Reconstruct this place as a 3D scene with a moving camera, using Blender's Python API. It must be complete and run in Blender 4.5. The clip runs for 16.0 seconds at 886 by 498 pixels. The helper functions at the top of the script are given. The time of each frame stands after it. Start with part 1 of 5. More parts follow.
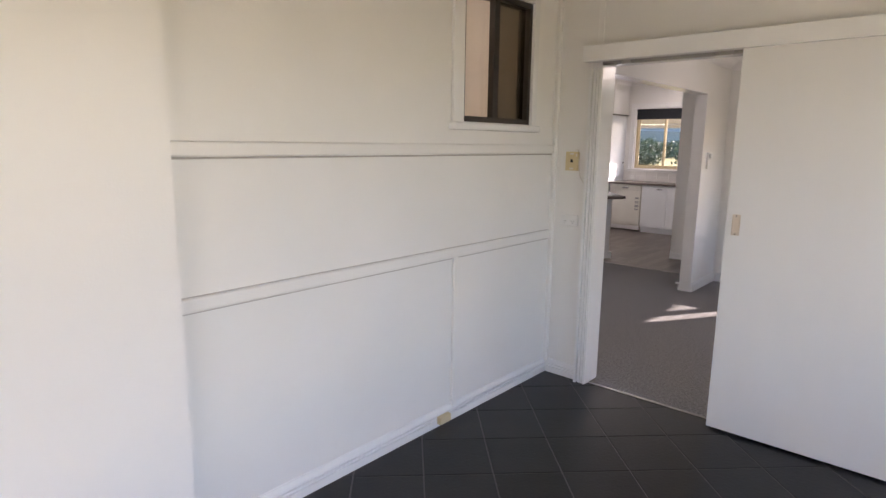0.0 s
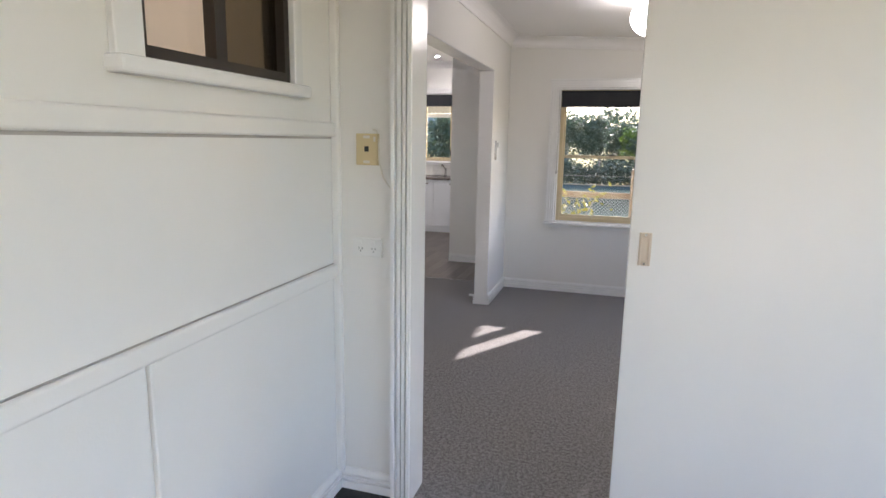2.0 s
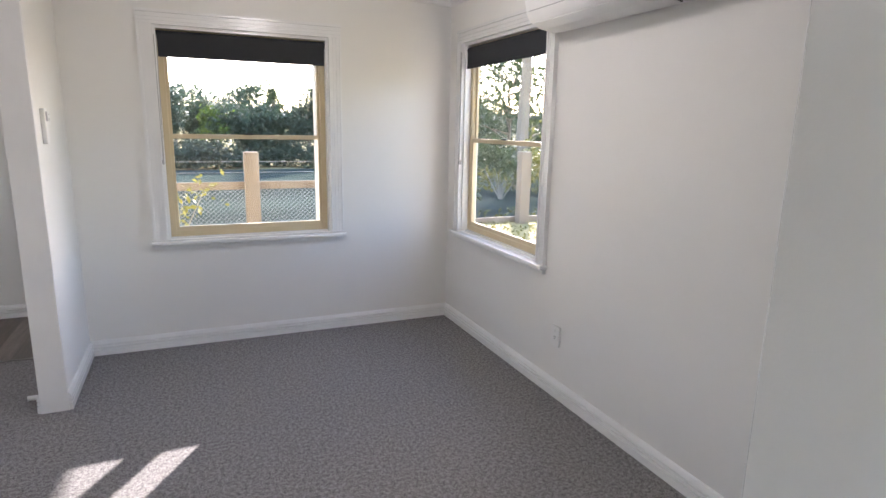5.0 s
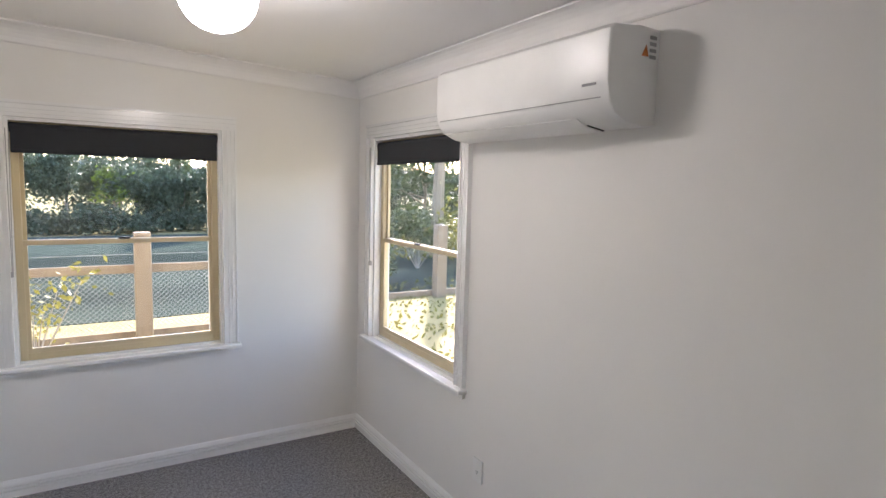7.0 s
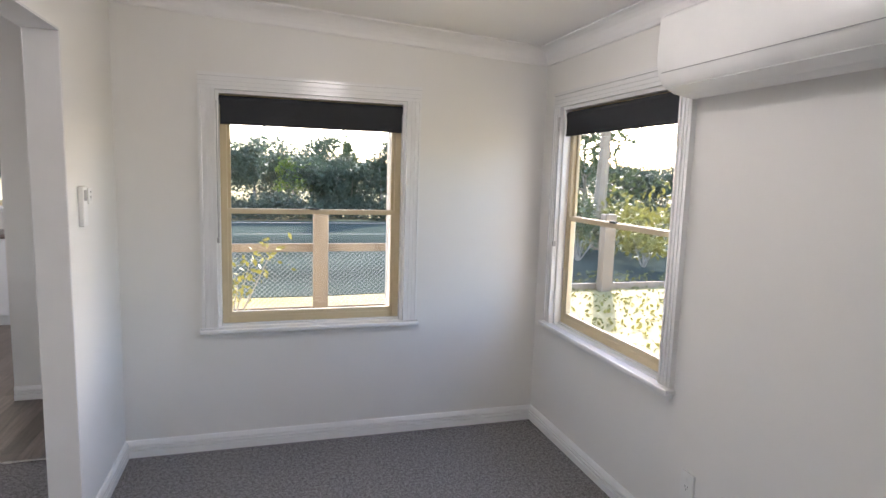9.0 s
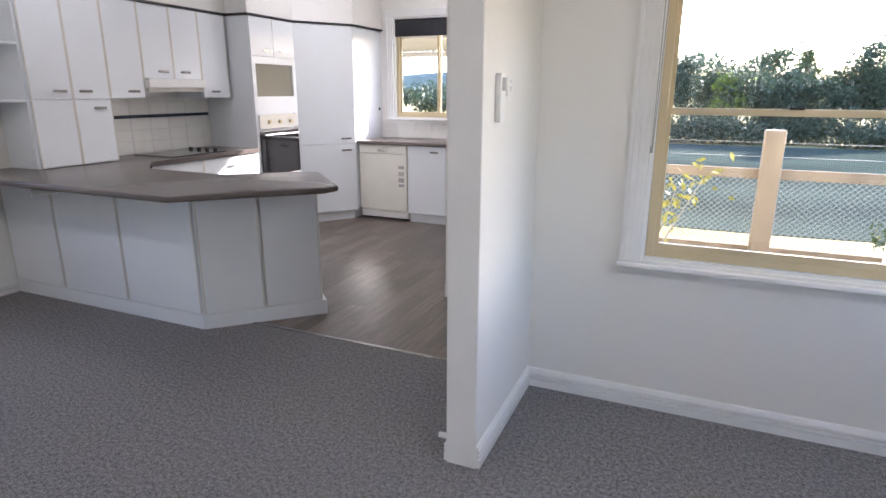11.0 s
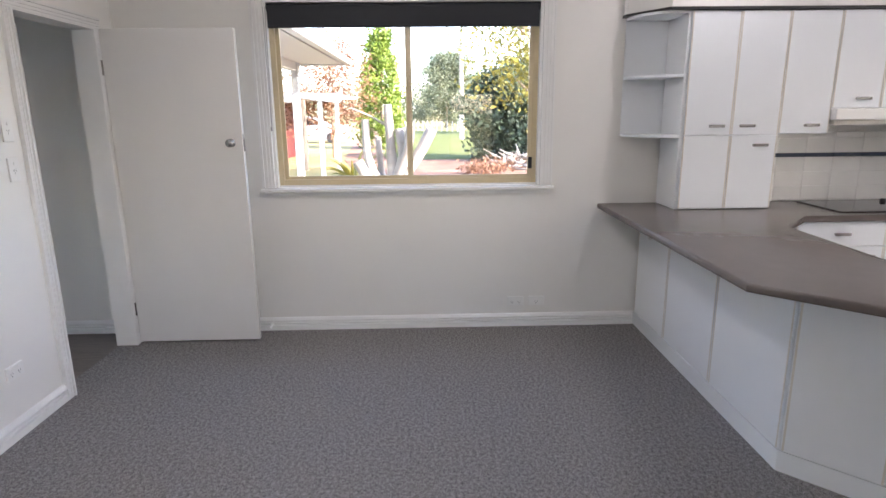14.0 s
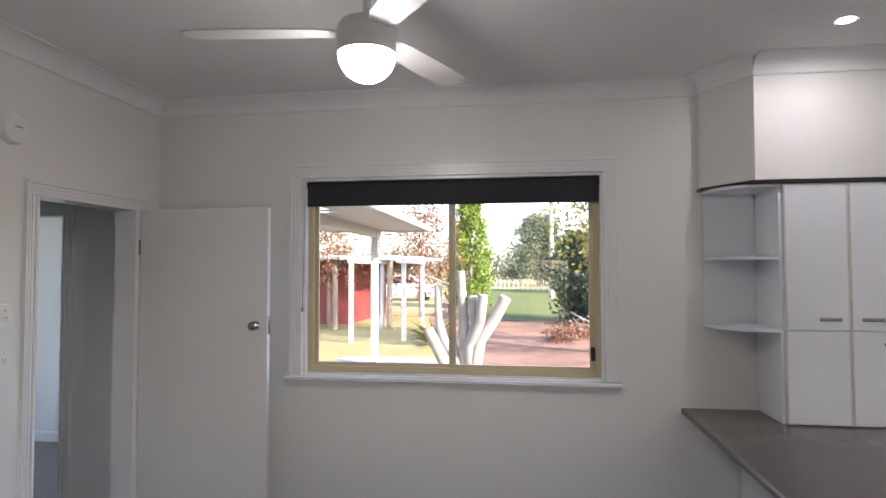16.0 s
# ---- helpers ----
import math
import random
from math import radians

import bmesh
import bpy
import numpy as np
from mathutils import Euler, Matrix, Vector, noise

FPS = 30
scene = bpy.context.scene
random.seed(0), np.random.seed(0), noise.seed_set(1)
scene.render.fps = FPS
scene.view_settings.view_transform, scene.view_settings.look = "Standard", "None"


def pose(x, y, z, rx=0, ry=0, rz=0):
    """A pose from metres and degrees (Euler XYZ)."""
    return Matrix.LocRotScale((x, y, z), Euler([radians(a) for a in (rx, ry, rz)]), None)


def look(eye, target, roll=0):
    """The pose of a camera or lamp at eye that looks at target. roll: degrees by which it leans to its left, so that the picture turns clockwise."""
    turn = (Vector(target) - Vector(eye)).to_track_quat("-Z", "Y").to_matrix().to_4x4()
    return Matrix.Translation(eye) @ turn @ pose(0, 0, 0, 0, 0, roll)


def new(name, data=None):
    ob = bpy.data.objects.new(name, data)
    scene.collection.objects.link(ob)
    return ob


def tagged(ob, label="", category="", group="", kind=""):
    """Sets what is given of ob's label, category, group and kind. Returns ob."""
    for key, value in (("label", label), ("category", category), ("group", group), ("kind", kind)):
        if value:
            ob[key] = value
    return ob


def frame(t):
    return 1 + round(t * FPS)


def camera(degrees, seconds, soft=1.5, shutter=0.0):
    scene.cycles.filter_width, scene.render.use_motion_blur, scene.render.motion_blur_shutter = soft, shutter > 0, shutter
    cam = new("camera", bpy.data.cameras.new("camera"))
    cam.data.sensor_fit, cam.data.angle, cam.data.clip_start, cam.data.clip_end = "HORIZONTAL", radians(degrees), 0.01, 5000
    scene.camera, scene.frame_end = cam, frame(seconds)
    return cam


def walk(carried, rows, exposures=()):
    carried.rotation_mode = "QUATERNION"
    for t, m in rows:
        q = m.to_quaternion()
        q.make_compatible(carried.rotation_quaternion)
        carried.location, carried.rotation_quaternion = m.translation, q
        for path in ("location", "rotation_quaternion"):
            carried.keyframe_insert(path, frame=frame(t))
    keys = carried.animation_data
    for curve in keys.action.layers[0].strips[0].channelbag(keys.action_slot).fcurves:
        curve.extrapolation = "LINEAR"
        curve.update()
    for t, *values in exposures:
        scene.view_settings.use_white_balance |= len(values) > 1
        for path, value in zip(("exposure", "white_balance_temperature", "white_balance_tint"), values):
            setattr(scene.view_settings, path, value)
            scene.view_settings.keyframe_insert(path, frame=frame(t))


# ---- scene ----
cam = camera(74.8, 16.0)
PATH = [
    (0, (0.574, -0.041, 1.563), (-0.73, 1.433, 1.204), 0.7),
    (0.5, (0.287, 0.142, 1.535), (-0.804, 1.78, 1.182), 0.9),
    (1, (0.05, 0.456, 1.521), (-0.857, 2.203, 1.165), 1.0),
    (1.5, (-0.163, 0.842, 1.514), (-0.9, 2.666, 1.151), 1.1),
    (2, (-0.368, 1.25, 1.502), (-0.936, 3.132, 1.131), 1.0),
    (2.5, (-0.535, 1.687, 1.501), (-0.941, 3.608, 1.118), 1.0),
    (3, (-0.693, 2.084, 1.48), (-0.904, 4.033, 1.087), 1.1),
    (3.5, (-0.789, 2.416, 1.464), (-0.779, 4.376, 1.064), 1.0),
    (4, (-0.826, 2.701, 1.439), (-0.56, 4.641, 1.036), 1.1),
    (4.5, (-0.851, 2.927, 1.437), (-0.311, 4.808, 1.028), 1.1),
    (5, (-0.822, 3.098, 1.448), (-0.042, 4.893, 1.036), 1.1),
    (7.5, (-0.616, 3.455, 1.742), (0.421, 5.156, 1.569), 1.2),
    (8, (-0.625, 3.513, 1.718), (0.312, 5.273, 1.566), 1.4),
    (10.5, (-0.813, 4.264, 1.437), (-1.158, 6.176, 0.965), 0.6),
    (11, (-0.808, 4.471, 1.436), (-1.571, 6.244, 0.912), 0.2),
    (11.5, (-0.86, 4.658, 1.445), (-2.028, 6.187, 0.902), -0.3),
    (12, (-0.863, 4.853, 1.454), (-2.361, 6.061, 0.908), -0.3),
    (12.5, (-0.897, 5.04, 1.467), (-2.611, 5.917, 0.929), -0.4),
    (13, (-1.048, 5.162, 1.465), (-2.898, 5.711, 0.938), -0.5),
    (13.5, (-1.2, 5.294, 1.495), (-3.115, 5.556, 0.981), -0.6),
    (14, (-1.298, 5.481, 1.531), (-3.244, 5.525, 1.072), -0.6),
    (14.5, (-1.383, 5.67, 1.552), (-3.348, 5.526, 1.209), -0.7),
    (15, (-1.537, 5.671, 1.643), (-3.513, 5.443, 1.435), -0.5),
    (15.5, (-1.69, 5.675, 1.704), (-3.672, 5.419, 1.634), -0.3),
    (16, (-1.854, 5.778, 1.679), (-3.834, 5.507, 1.751), -0.1),
]
EXPOSURE = [(t, ev, k, max(20, 26 - 5 * t)) for t, ev, k in ((0, 2.48, 6650), (1, 2.75, 6350), (2, 2.8, 6250), (3.5, 2.88, 5950), (4, 2.8, 6000), (5, 3.05, 6150), (7.5, 2.92, 6250), (8.2, 2.88, 6250), (10.5, 3.05, 5950), (12, 3.3, 6100), (13.5, 3.35, 6200), (14.5, 3.25, 6200), (15, 3.15, 6200), (16, 2.62, 6150))]
SKY = 0.15
VPX, VPY, VBZ = 1.22, 9.0, 2.43
walk(cam, [(t, look(eye, target, roll)) for t, eye, target, roll in PATH], EXPOSURE)

# ---- world, sun, exposure ----
SUN_AZ = 31.2      # degrees from +y towards +x
SUN_EL = 25.5
world = bpy.data.worlds.new("world")
scene.world = world
world.use_nodes = True
wn = world.node_tree
sky = wn.nodes.new("ShaderNodeTexSky")
sky.sky_type = "NISHITA"
sky.sun_disc = False
sky.sun_elevation = radians(SUN_EL)
sky.sun_rotation = radians(SUN_AZ)
wn.links.new(sky.outputs[0], wn.nodes["Background"].inputs[0])
wn.nodes["Background"].inputs[1].default_value = SKY
sun = new("sun", bpy.data.lights.new("sun", "SUN"))
sun.data.energy = 2.7
sun.data.angle = radians(0.6)
sun.data.color = (1.0, 0.93, 0.82)
SUN_DIR = Vector((math.sin(radians(SUN_AZ)) * math.cos(radians(SUN_EL)), math.cos(radians(SUN_AZ)) * math.cos(radians(SUN_EL)), math.sin(radians(SUN_EL))))
sun.matrix_world = look(SUN_DIR * 50, (0, 0, 0))


# ---- materials ----
def material(name, colour, rough=0.5, second=None, scale=8.0, fine=90.0, bump=0.05, amount=0.5, metal=0.0, spec=0.5, stretch=(1, 1, 1), detail=0.0, wob=0.05):
    """Two-scale noise between two colours, with a fine bump."""
    m = bpy.data.materials.new(name)
    m.use_nodes = True
    nt = m.node_tree
    b = nt.nodes["Principled BSDF"]
    mp = nt.nodes.new("ShaderNodeMapping")
    mp.inputs["Scale"].default_value = stretch
    geo = nt.nodes.new("ShaderNodeNewGeometry")
    nt.links.new(geo.outputs["Position"], mp.inputs[0])
    n1 = nt.nodes.new("ShaderNodeTexNoise")
    n1.inputs["Scale"].default_value = scale
    n1.inputs["Detail"].default_value = 4
    n2 = nt.nodes.new("ShaderNodeTexNoise")
    n2.inputs["Scale"].default_value = fine
    n2.inputs["Detail"].default_value = 3
    for n in (n1, n2):
        nt.links.new(mp.outputs[0], n.inputs["Vector"])
    mix = nt.nodes.new("ShaderNodeMath")
    mix.operation = "ADD"
    s1 = nt.nodes.new("ShaderNodeMath")
    s1.operation = "MULTIPLY"
    s1.inputs[1].default_value = 1.0 - detail
    s2 = nt.nodes.new("ShaderNodeMath")
    s2.operation = "MULTIPLY"
    s2.inputs[1].default_value = detail
    nt.links.new(n1.outputs[0], s1.inputs[0])
    nt.links.new(n2.outputs[0], s2.inputs[0])
    nt.links.new(s1.outputs[0], mix.inputs[0])
    nt.links.new(s2.outputs[0], mix.inputs[1])
    ramp = nt.nodes.new("ShaderNodeValToRGB")
    second = second or tuple(c * 0.93 for c in colour)
    ramp.color_ramp.elements[0].color = (*second, 1)
    ramp.color_ramp.elements[1].color = (*colour, 1)
    ramp.color_ramp.elements[0].position = 0.5 - amount / 2
    ramp.color_ramp.elements[1].position = 0.5 + amount / 2
    nt.links.new(mix.outputs[0], ramp.inputs[0])
    nt.links.new(ramp.outputs[0], b.inputs["Base Color"])
    b.inputs["Roughness"].default_value = rough
    b.inputs["Metallic"].default_value = metal
    b.inputs["Specular IOR Level"].default_value = spec
    rr = nt.nodes.new("ShaderNodeMapRange")
    rr.inputs["To Min"].default_value = max(0.02, rough - wob)
    rr.inputs["To Max"].default_value = min(1.0, rough + wob)
    nt.links.new(n1.outputs[0], rr.inputs[0])
    nt.links.new(rr.outputs[0], b.inputs["Roughness"])
    if bump:
        bp = nt.nodes.new("ShaderNodeBump")
        bp.inputs["Strength"].default_value = bump
        bp.inputs["Distance"].default_value = 0.01
        nt.links.new(n2.outputs[0], bp.inputs["Height"])
        nt.links.new(bp.outputs[0], b.inputs["Normal"])
    return m


def vary(m, amount):
    """Lets each object's own random number lighten or darken the colour."""
    nt = m.node_tree
    b = nt.nodes["Principled BSDF"]
    src = b.inputs["Base Color"].links[0].from_socket
    info = nt.nodes.new("ShaderNodeObjectInfo")
    rng = nt.nodes.new("ShaderNodeMapRange")
    rng.inputs["To Min"].default_value = 1 - amount
    rng.inputs["To Max"].default_value = 1 + amount
    hsv = nt.nodes.new("ShaderNodeHueSaturation")
    nt.links.new(info.outputs["Random"], rng.inputs[0])
    nt.links.new(rng.outputs[0], hsv.inputs["Value"])
    nt.links.new(src, hsv.inputs["Color"])
    nt.links.new(hsv.outputs[0], b.inputs["Base Color"])
    return m


def glowing(name, colour, strength):
    m = bpy.data.materials.new(name)
    m.use_nodes = True
    b = m.node_tree.nodes["Principled BSDF"]
    b.inputs["Base Color"].default_value = (*colour, 1)
    b.inputs["Emission Color"].default_value = (*colour, 1)
    b.inputs["Emission Strength"].default_value = strength
    return m


def leafy_material(name, dark, light):
    m = material(name, light, 0.6, dark, 1.3, 14.0, 0.0, 0.45, detail=0.4)
    nt = m.node_tree
    b = nt.nodes["Principled BSDF"]
    tr = nt.nodes.new("ShaderNodeBsdfTranslucent")
    nt.links.new(b.inputs["Base Color"].links[0].from_socket, tr.inputs[0])
    mx = nt.nodes.new("ShaderNodeMixShader")
    mx.inputs[0].default_value = 0.22
    nt.links.new(b.outputs[0], mx.inputs[1])
    nt.links.new(tr.outputs[0], mx.inputs[2])
    nt.links.new(mx.outputs[0], nt.nodes["Material Output"].inputs[0])
    return m


def glass_material(name, tint=(1, 1, 1), rough=0.0):
    m = bpy.data.materials.new(name)
    m.use_nodes = True
    nt = m.node_tree
    nt.nodes.remove(nt.nodes["Principled BSDF"])
    tr = nt.nodes.new("ShaderNodeBsdfTransparent")
    tr.inputs[0].default_value = (*tint, 1)
    gl = nt.nodes.new("ShaderNodeBsdfGlossy")
    gl.inputs["Roughness"].default_value = rough
    lw = nt.nodes.new("ShaderNodeLayerWeight")
    lw.inputs[0].default_value = 0.5
    pw = nt.nodes.new("ShaderNodeMath")
    pw.operation = "POWER"
    pw.inputs[1].default_value = 4.0
    fr = nt.nodes.new("ShaderNodeMapRange")
    fr.inputs["To Min"].default_value = 0.03
    fr.inputs["To Max"].default_value = 0.6
    nt.links.new(lw.outputs["Facing"], pw.inputs[0])
    nt.links.new(pw.outputs[0], fr.inputs[0])
    mx = nt.nodes.new("ShaderNodeMixShader")
    nt.links.new(fr.outputs[0], mx.inputs[0])
    nt.links.new(tr.outputs[0], mx.inputs[1])
    nt.links.new(gl.outputs[0], mx.inputs[2])
    nt.links.new(mx.outputs[0], nt.nodes["Material Output"].inputs[0])
    return m


M_WALL = material("wall_paint", (0.80, 0.79, 0.76), 0.55, (0.77, 0.76, 0.73), 1.5, 220, 0.04)
M_BOARD = material("gloss_board_paint", (0.83, 0.82, 0.79), 0.32, (0.79, 0.78, 0.75), 2.0, 120, 0.05)
M_CEIL = material("ceiling_paint", (0.84, 0.83, 0.82), 0.8, (0.81, 0.80, 0.79), 1.2, 150, 0.03)
M_TRIM = material("trim_gloss", (0.86, 0.86, 0.85), 0.22, (0.82, 0.82, 0.81), 5, 160, 0.03)
M_DOOR = material("door_paint", (0.80, 0.79, 0.77), 0.27, (0.77, 0.76, 0.74), 3, 140, 0.02, stretch=(1, 1, 0.3), wob=0.005)
M_CARPET = material("carpet", (0.43, 0.414, 0.412), 0.97, (0.040, 0.037, 0.039), 62, 230, 0.4, 0.27, spec=0.1, detail=0.68)
M_VINYL = vary(material("vinyl_plank", (0.205, 0.168, 0.145), 0.34, (0.080, 0.064, 0.056), 5, 40, 0.05, 0.36, stretch=(9, 0.8, 1), detail=0.4), 0.30)
M_SLATE = vary(material("dark_tile", (0.019, 0.0175, 0.0175), 0.33, (0.010, 0.0095, 0.0095), 6, 60, 0.10, 0.5, spec=0.3), 0.18)
M_GROUT = material("grout", (0.12, 0.115, 0.11), 0.9, None, 20, 100, 0.2)
M_LAM = material("white_laminate", (0.80, 0.83, 0.86), 0.33, (0.77, 0.80, 0.83), 2, 100, 0.02)
# Tone of the painted shade line along the cover strips.
M_STRIP_SHADE = material("strip_shade", (0.40, 0.37, 0.34), 0.8, (0.52, 0.49, 0.46), 9, 80, 0.1)
M_GREYEDGE = material("cream_edge_strip", (0.70, 0.67, 0.61), 0.4, None, 6, 60, 0.02)
M_BENCH = material("stone_look_laminate", (0.142, 0.118, 0.108), 0.26, (0.124, 0.103, 0.095), 14, 200, 0.01, 0.7, detail=0.4, wob=0.02)
M_CREAM = material("cream_aluminium", (0.62, 0.52, 0.33), 0.38, (0.57, 0.47, 0.29), 5, 80, 0.02)
M_BRONZE = material("bronze_aluminium", (0.028, 0.022, 0.018), 0.35, None, 5, 80, 0.02)
M_BLIND = material("blind_cloth", (0.028, 0.030, 0.036), 0.85, (0.022, 0.024, 0.029), 20, 400, 0.15)
M_PLASTIC = material("white_plastic", (0.82, 0.82, 0.80), 0.3, None, 6, 60, 0.0)
M_AGED = material("aged_plastic", (0.66, 0.55, 0.33), 0.4, (0.60, 0.49, 0.28), 8, 60, 0.03)
M_PULL = material("beige_metal", (0.66, 0.56, 0.45), 0.35, (0.60, 0.50, 0.40), 12, 60, 0.02)
M_CHROME = material("brushed_metal", (0.36, 0.35, 0.34), 0.26, None, 6, 90, 0.03, metal=1.0)
M_BLACKGLASS = material("black_glass", (0.012, 0.012, 0.013), 0.06, None, 5, 60, 0.0)
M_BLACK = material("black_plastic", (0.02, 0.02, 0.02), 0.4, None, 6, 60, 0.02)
M_SHADE = material("niche_shade", (0.23, 0.21, 0.16), 0.6, None, 4, 60, 0.02)
M_TILEW = vary(material("white_wall_tile", (0.80, 0.79, 0.76), 0.14, None, 6, 50, 0.02), 0.03)
M_TILEB = material("navy_tile_band", (0.03, 0.045, 0.075), 0.15, None, 6, 50, 0.02)
M_DW = material("cream_enamel", (0.80, 0.78, 0.71), 0.25, None, 5, 60, 0.01)
M_GLASS = glass_material("window_glass")
M_FROST = glass_material("tinted_glass", (0.45, 0.42, 0.36), 0.25)
M_BATH = material("bathroom_paint", (0.72, 0.60, 0.45), 0.6, None, 3, 60, 0.03)
M_PAPER = material("label_grey", (0.35, 0.35, 0.35), 0.6, None, 6, 60, 0.0)
M_ORANGE = material("warning_orange", (0.55, 0.16, 0.03), 0.5, None, 6, 60, 0.0)
M_LAMP = glowing("lit_opal", (1.0, 0.95, 0.86), 3.9)
M_BATHFILL = glowing("bathroom_fill_glow", (1.0, 0.85, 0.65), 5.0)
M_BOWL = glowing("lit_bowl", (1.0, 0.94, 0.84), 10.5)
M_LAMP2 = glowing("lit_downlight", (1.0, 0.96, 0.90), 72.0)
M_GRASS = material("paddock_grass", (0.23, 0.20, 0.075), 0.9, (0.40, 0.32, 0.15), 0.55, 9, 0.6, 0.4, spec=0.1, detail=0.4)
# Dark second tone streaks tree shade into the red gravel.
M_DIRT = material("shade_streaked_gravel", (0.40, 0.225, 0.145), 0.95, (0.11, 0.068, 0.05), 0.9, 7, 0.6, 0.32, spec=0.1, stretch=(0.8, 0.45, 1), detail=0.35)
M_LAWN = material("green_lawn", (0.085, 0.115, 0.026), 0.9, (0.16, 0.155, 0.055), 0.6, 12, 0.5, 0.5, spec=0.1, detail=0.4)
M_CONC = material("pale_concrete", (0.33, 0.31, 0.27), 0.85, (0.27, 0.25, 0.22), 1.5, 40, 0.2)
M_WATER = material("pond_water", (0.062, 0.080, 0.064), 0.5, (0.024, 0.031, 0.027), 0.30, 5, 0.10, 0.4, stretch=(0.4, 1, 1), spec=0.0)
M_TIMBER = material("weathered_timber", (0.34, 0.265, 0.185), 0.85, (0.20, 0.15, 0.10), 6, 50, 0.3, stretch=(1, 1, 0.2))
M_BARK = material("pale_bark", (0.38, 0.345, 0.295), 0.85, (0.24, 0.21, 0.17), 5, 40, 0.4)
M_WHITEOUT = material("outdoor_white_paint", (0.45, 0.44, 0.42), 0.5, None, 3, 40, 0.05)
M_IRON = material("roof_iron", (0.45, 0.44, 0.42), 0.5, (0.36, 0.34, 0.32), 1.5, 30, 0.05)
M_RED = material("red_shed_paint", (0.26, 0.032, 0.026), 0.6, (0.14, 0.03, 0.025), 2, 30, 0.1)
M_CARP = material("silver_car_paint", (0.62, 0.64, 0.67), 0.25, None, 3, 30, 0.0, metal=0.3)
M_TYRE = material("tyre_rubber", (0.02, 0.02, 0.02), 0.8, None, 6, 40, 0.05)
M_LEAF_DARK = leafy_material("dark_foliage", (0.022, 0.040, 0.022), (0.060, 0.090, 0.045))
M_LEAF = leafy_material("green_foliage", (0.032, 0.052, 0.016), (0.085, 0.11, 0.035))
M_LEAF_LIME = leafy_material("lime_foliage", (0.08, 0.14, 0.012), (0.22, 0.29, 0.03))
M_LEAF_GREY = leafy_material("grey_green_foliage", (0.06, 0.078, 0.045), (0.16, 0.18, 0.10))
M_LEAF_YEL = leafy_material("yellow_foliage", (0.12, 0.12, 0.02), (0.30, 0.26, 0.04))
M_LEAF_RUST = leafy_material("rust_foliage", (0.13, 0.06, 0.028), (0.28, 0.135, 0.065))
# Blue-grey distance haze is mixed into the hill's own colour.
M_HILL = material("hazy_hill", (0.17, 0.21, 0.22), 0.95, (0.13, 0.16, 0.16), 0.02, 0.3, 0.0, 0.5)


# ---- mesh building ----
class Shape:
    def __init__(self, at=None):
        self.bm = bmesh.new()
        self.at = at or (lambda u, n, z: Vector((u, n, z)))

    def box(self, u0, u1, n0, n1, z0, z1, bevel=0.0, seg=1):
        v = [self.bm.verts.new(self.at(u, n, z)) for u in (u0, u1) for n in (n0, n1) for z in (z0, z1)]
        fs = [self.bm.faces.new([v[i] for i in q]) for q in ((0, 1, 3, 2), (4, 6, 7, 5), (0, 4, 5, 1), (2, 3, 7, 6), (0, 2, 6, 4), (1, 5, 7, 3))]
        if bevel:
            es = list({e for f in fs for e in f.edges})
            bmesh.ops.bevel(self.bm, geom=es, offset=bevel, segments=seg, profile=0.5, affect="EDGES")
        return self

    def prism(self, pts, step):
        """A polygon of points (u, n, z) pushed along step."""
        step = Vector(step)
        a = [self.bm.verts.new(self.at(*p)) for p in pts]
        b = [self.bm.verts.new(self.at(*(Vector(p) + step))) for p in pts]
        self.bm.faces.new(a)
        self.bm.faces.new(b[::-1])
        k = len(pts)
        for i in range(k):
            self.bm.faces.new((a[i], a[(i + 1) % k], b[(i + 1) % k], b[i]))
        return self

    def tube(self, p0, p1, r0, r1=None, seg=10):
        r1 = r0 if r1 is None else r1
        p0, p1 = Vector(p0), Vector(p1)
        d = (p1 - p0).normalized()
        x = d.orthogonal().normalized()
        y = d.cross(x)
        ring = []
        for p, r in ((p0, r0), (p1, r1)):
            ring.append([self.bm.verts.new(self.at(*(p + (x * math.cos(k * math.tau / seg) + y * math.sin(k * math.tau / seg)) * r))) for k in range(seg)])
        self.bm.faces.new(ring[0][::-1])
        self.bm.faces.new(ring[1])
        for k in range(seg):
            self.bm.faces.new((ring[0][k], ring[0][(k + 1) % seg], ring[1][(k + 1) % seg], ring[1][k]))
        return self

    def lathe(self, profile, c, seg=28):
        """Profile of (radius, height) turned about the upright through c."""
        rings = []
        for r, h in profile:
            rings.append([self.bm.verts.new(self.at(c[0] + r * math.cos(k * math.tau / seg), c[1] + r * math.sin(k * math.tau / seg), c[2] + h)) for k in range(seg)])
        for a, b in zip(rings, rings[1:]):
            for k in range(seg):
                self.bm.faces.new((a[k], a[(k + 1) % seg], b[(k + 1) % seg], b[k]))
        self.bm.faces.new(rings[0][::-1])
        self.bm.faces.new(rings[-1])
        return self

    def done(self, name, mat, parent=None, smooth=False):
        bmesh.ops.recalc_face_normals(self.bm, faces=self.bm.faces)
        me = bpy.data.meshes.new(name)
        if smooth:
            for f in self.bm.faces:
                f.smooth = True
        self.bm.to_mesh(me)
        self.bm.free()
        me.materials.append(mat)
        if smooth:
            me.set_sharp_from_angle(angle=radians(40))
        ob = new(name, me)
        ob.parent = parent
        return ob


def structure(ob, label, category=""):
    return tagged(ob, label, category, kind="structure")


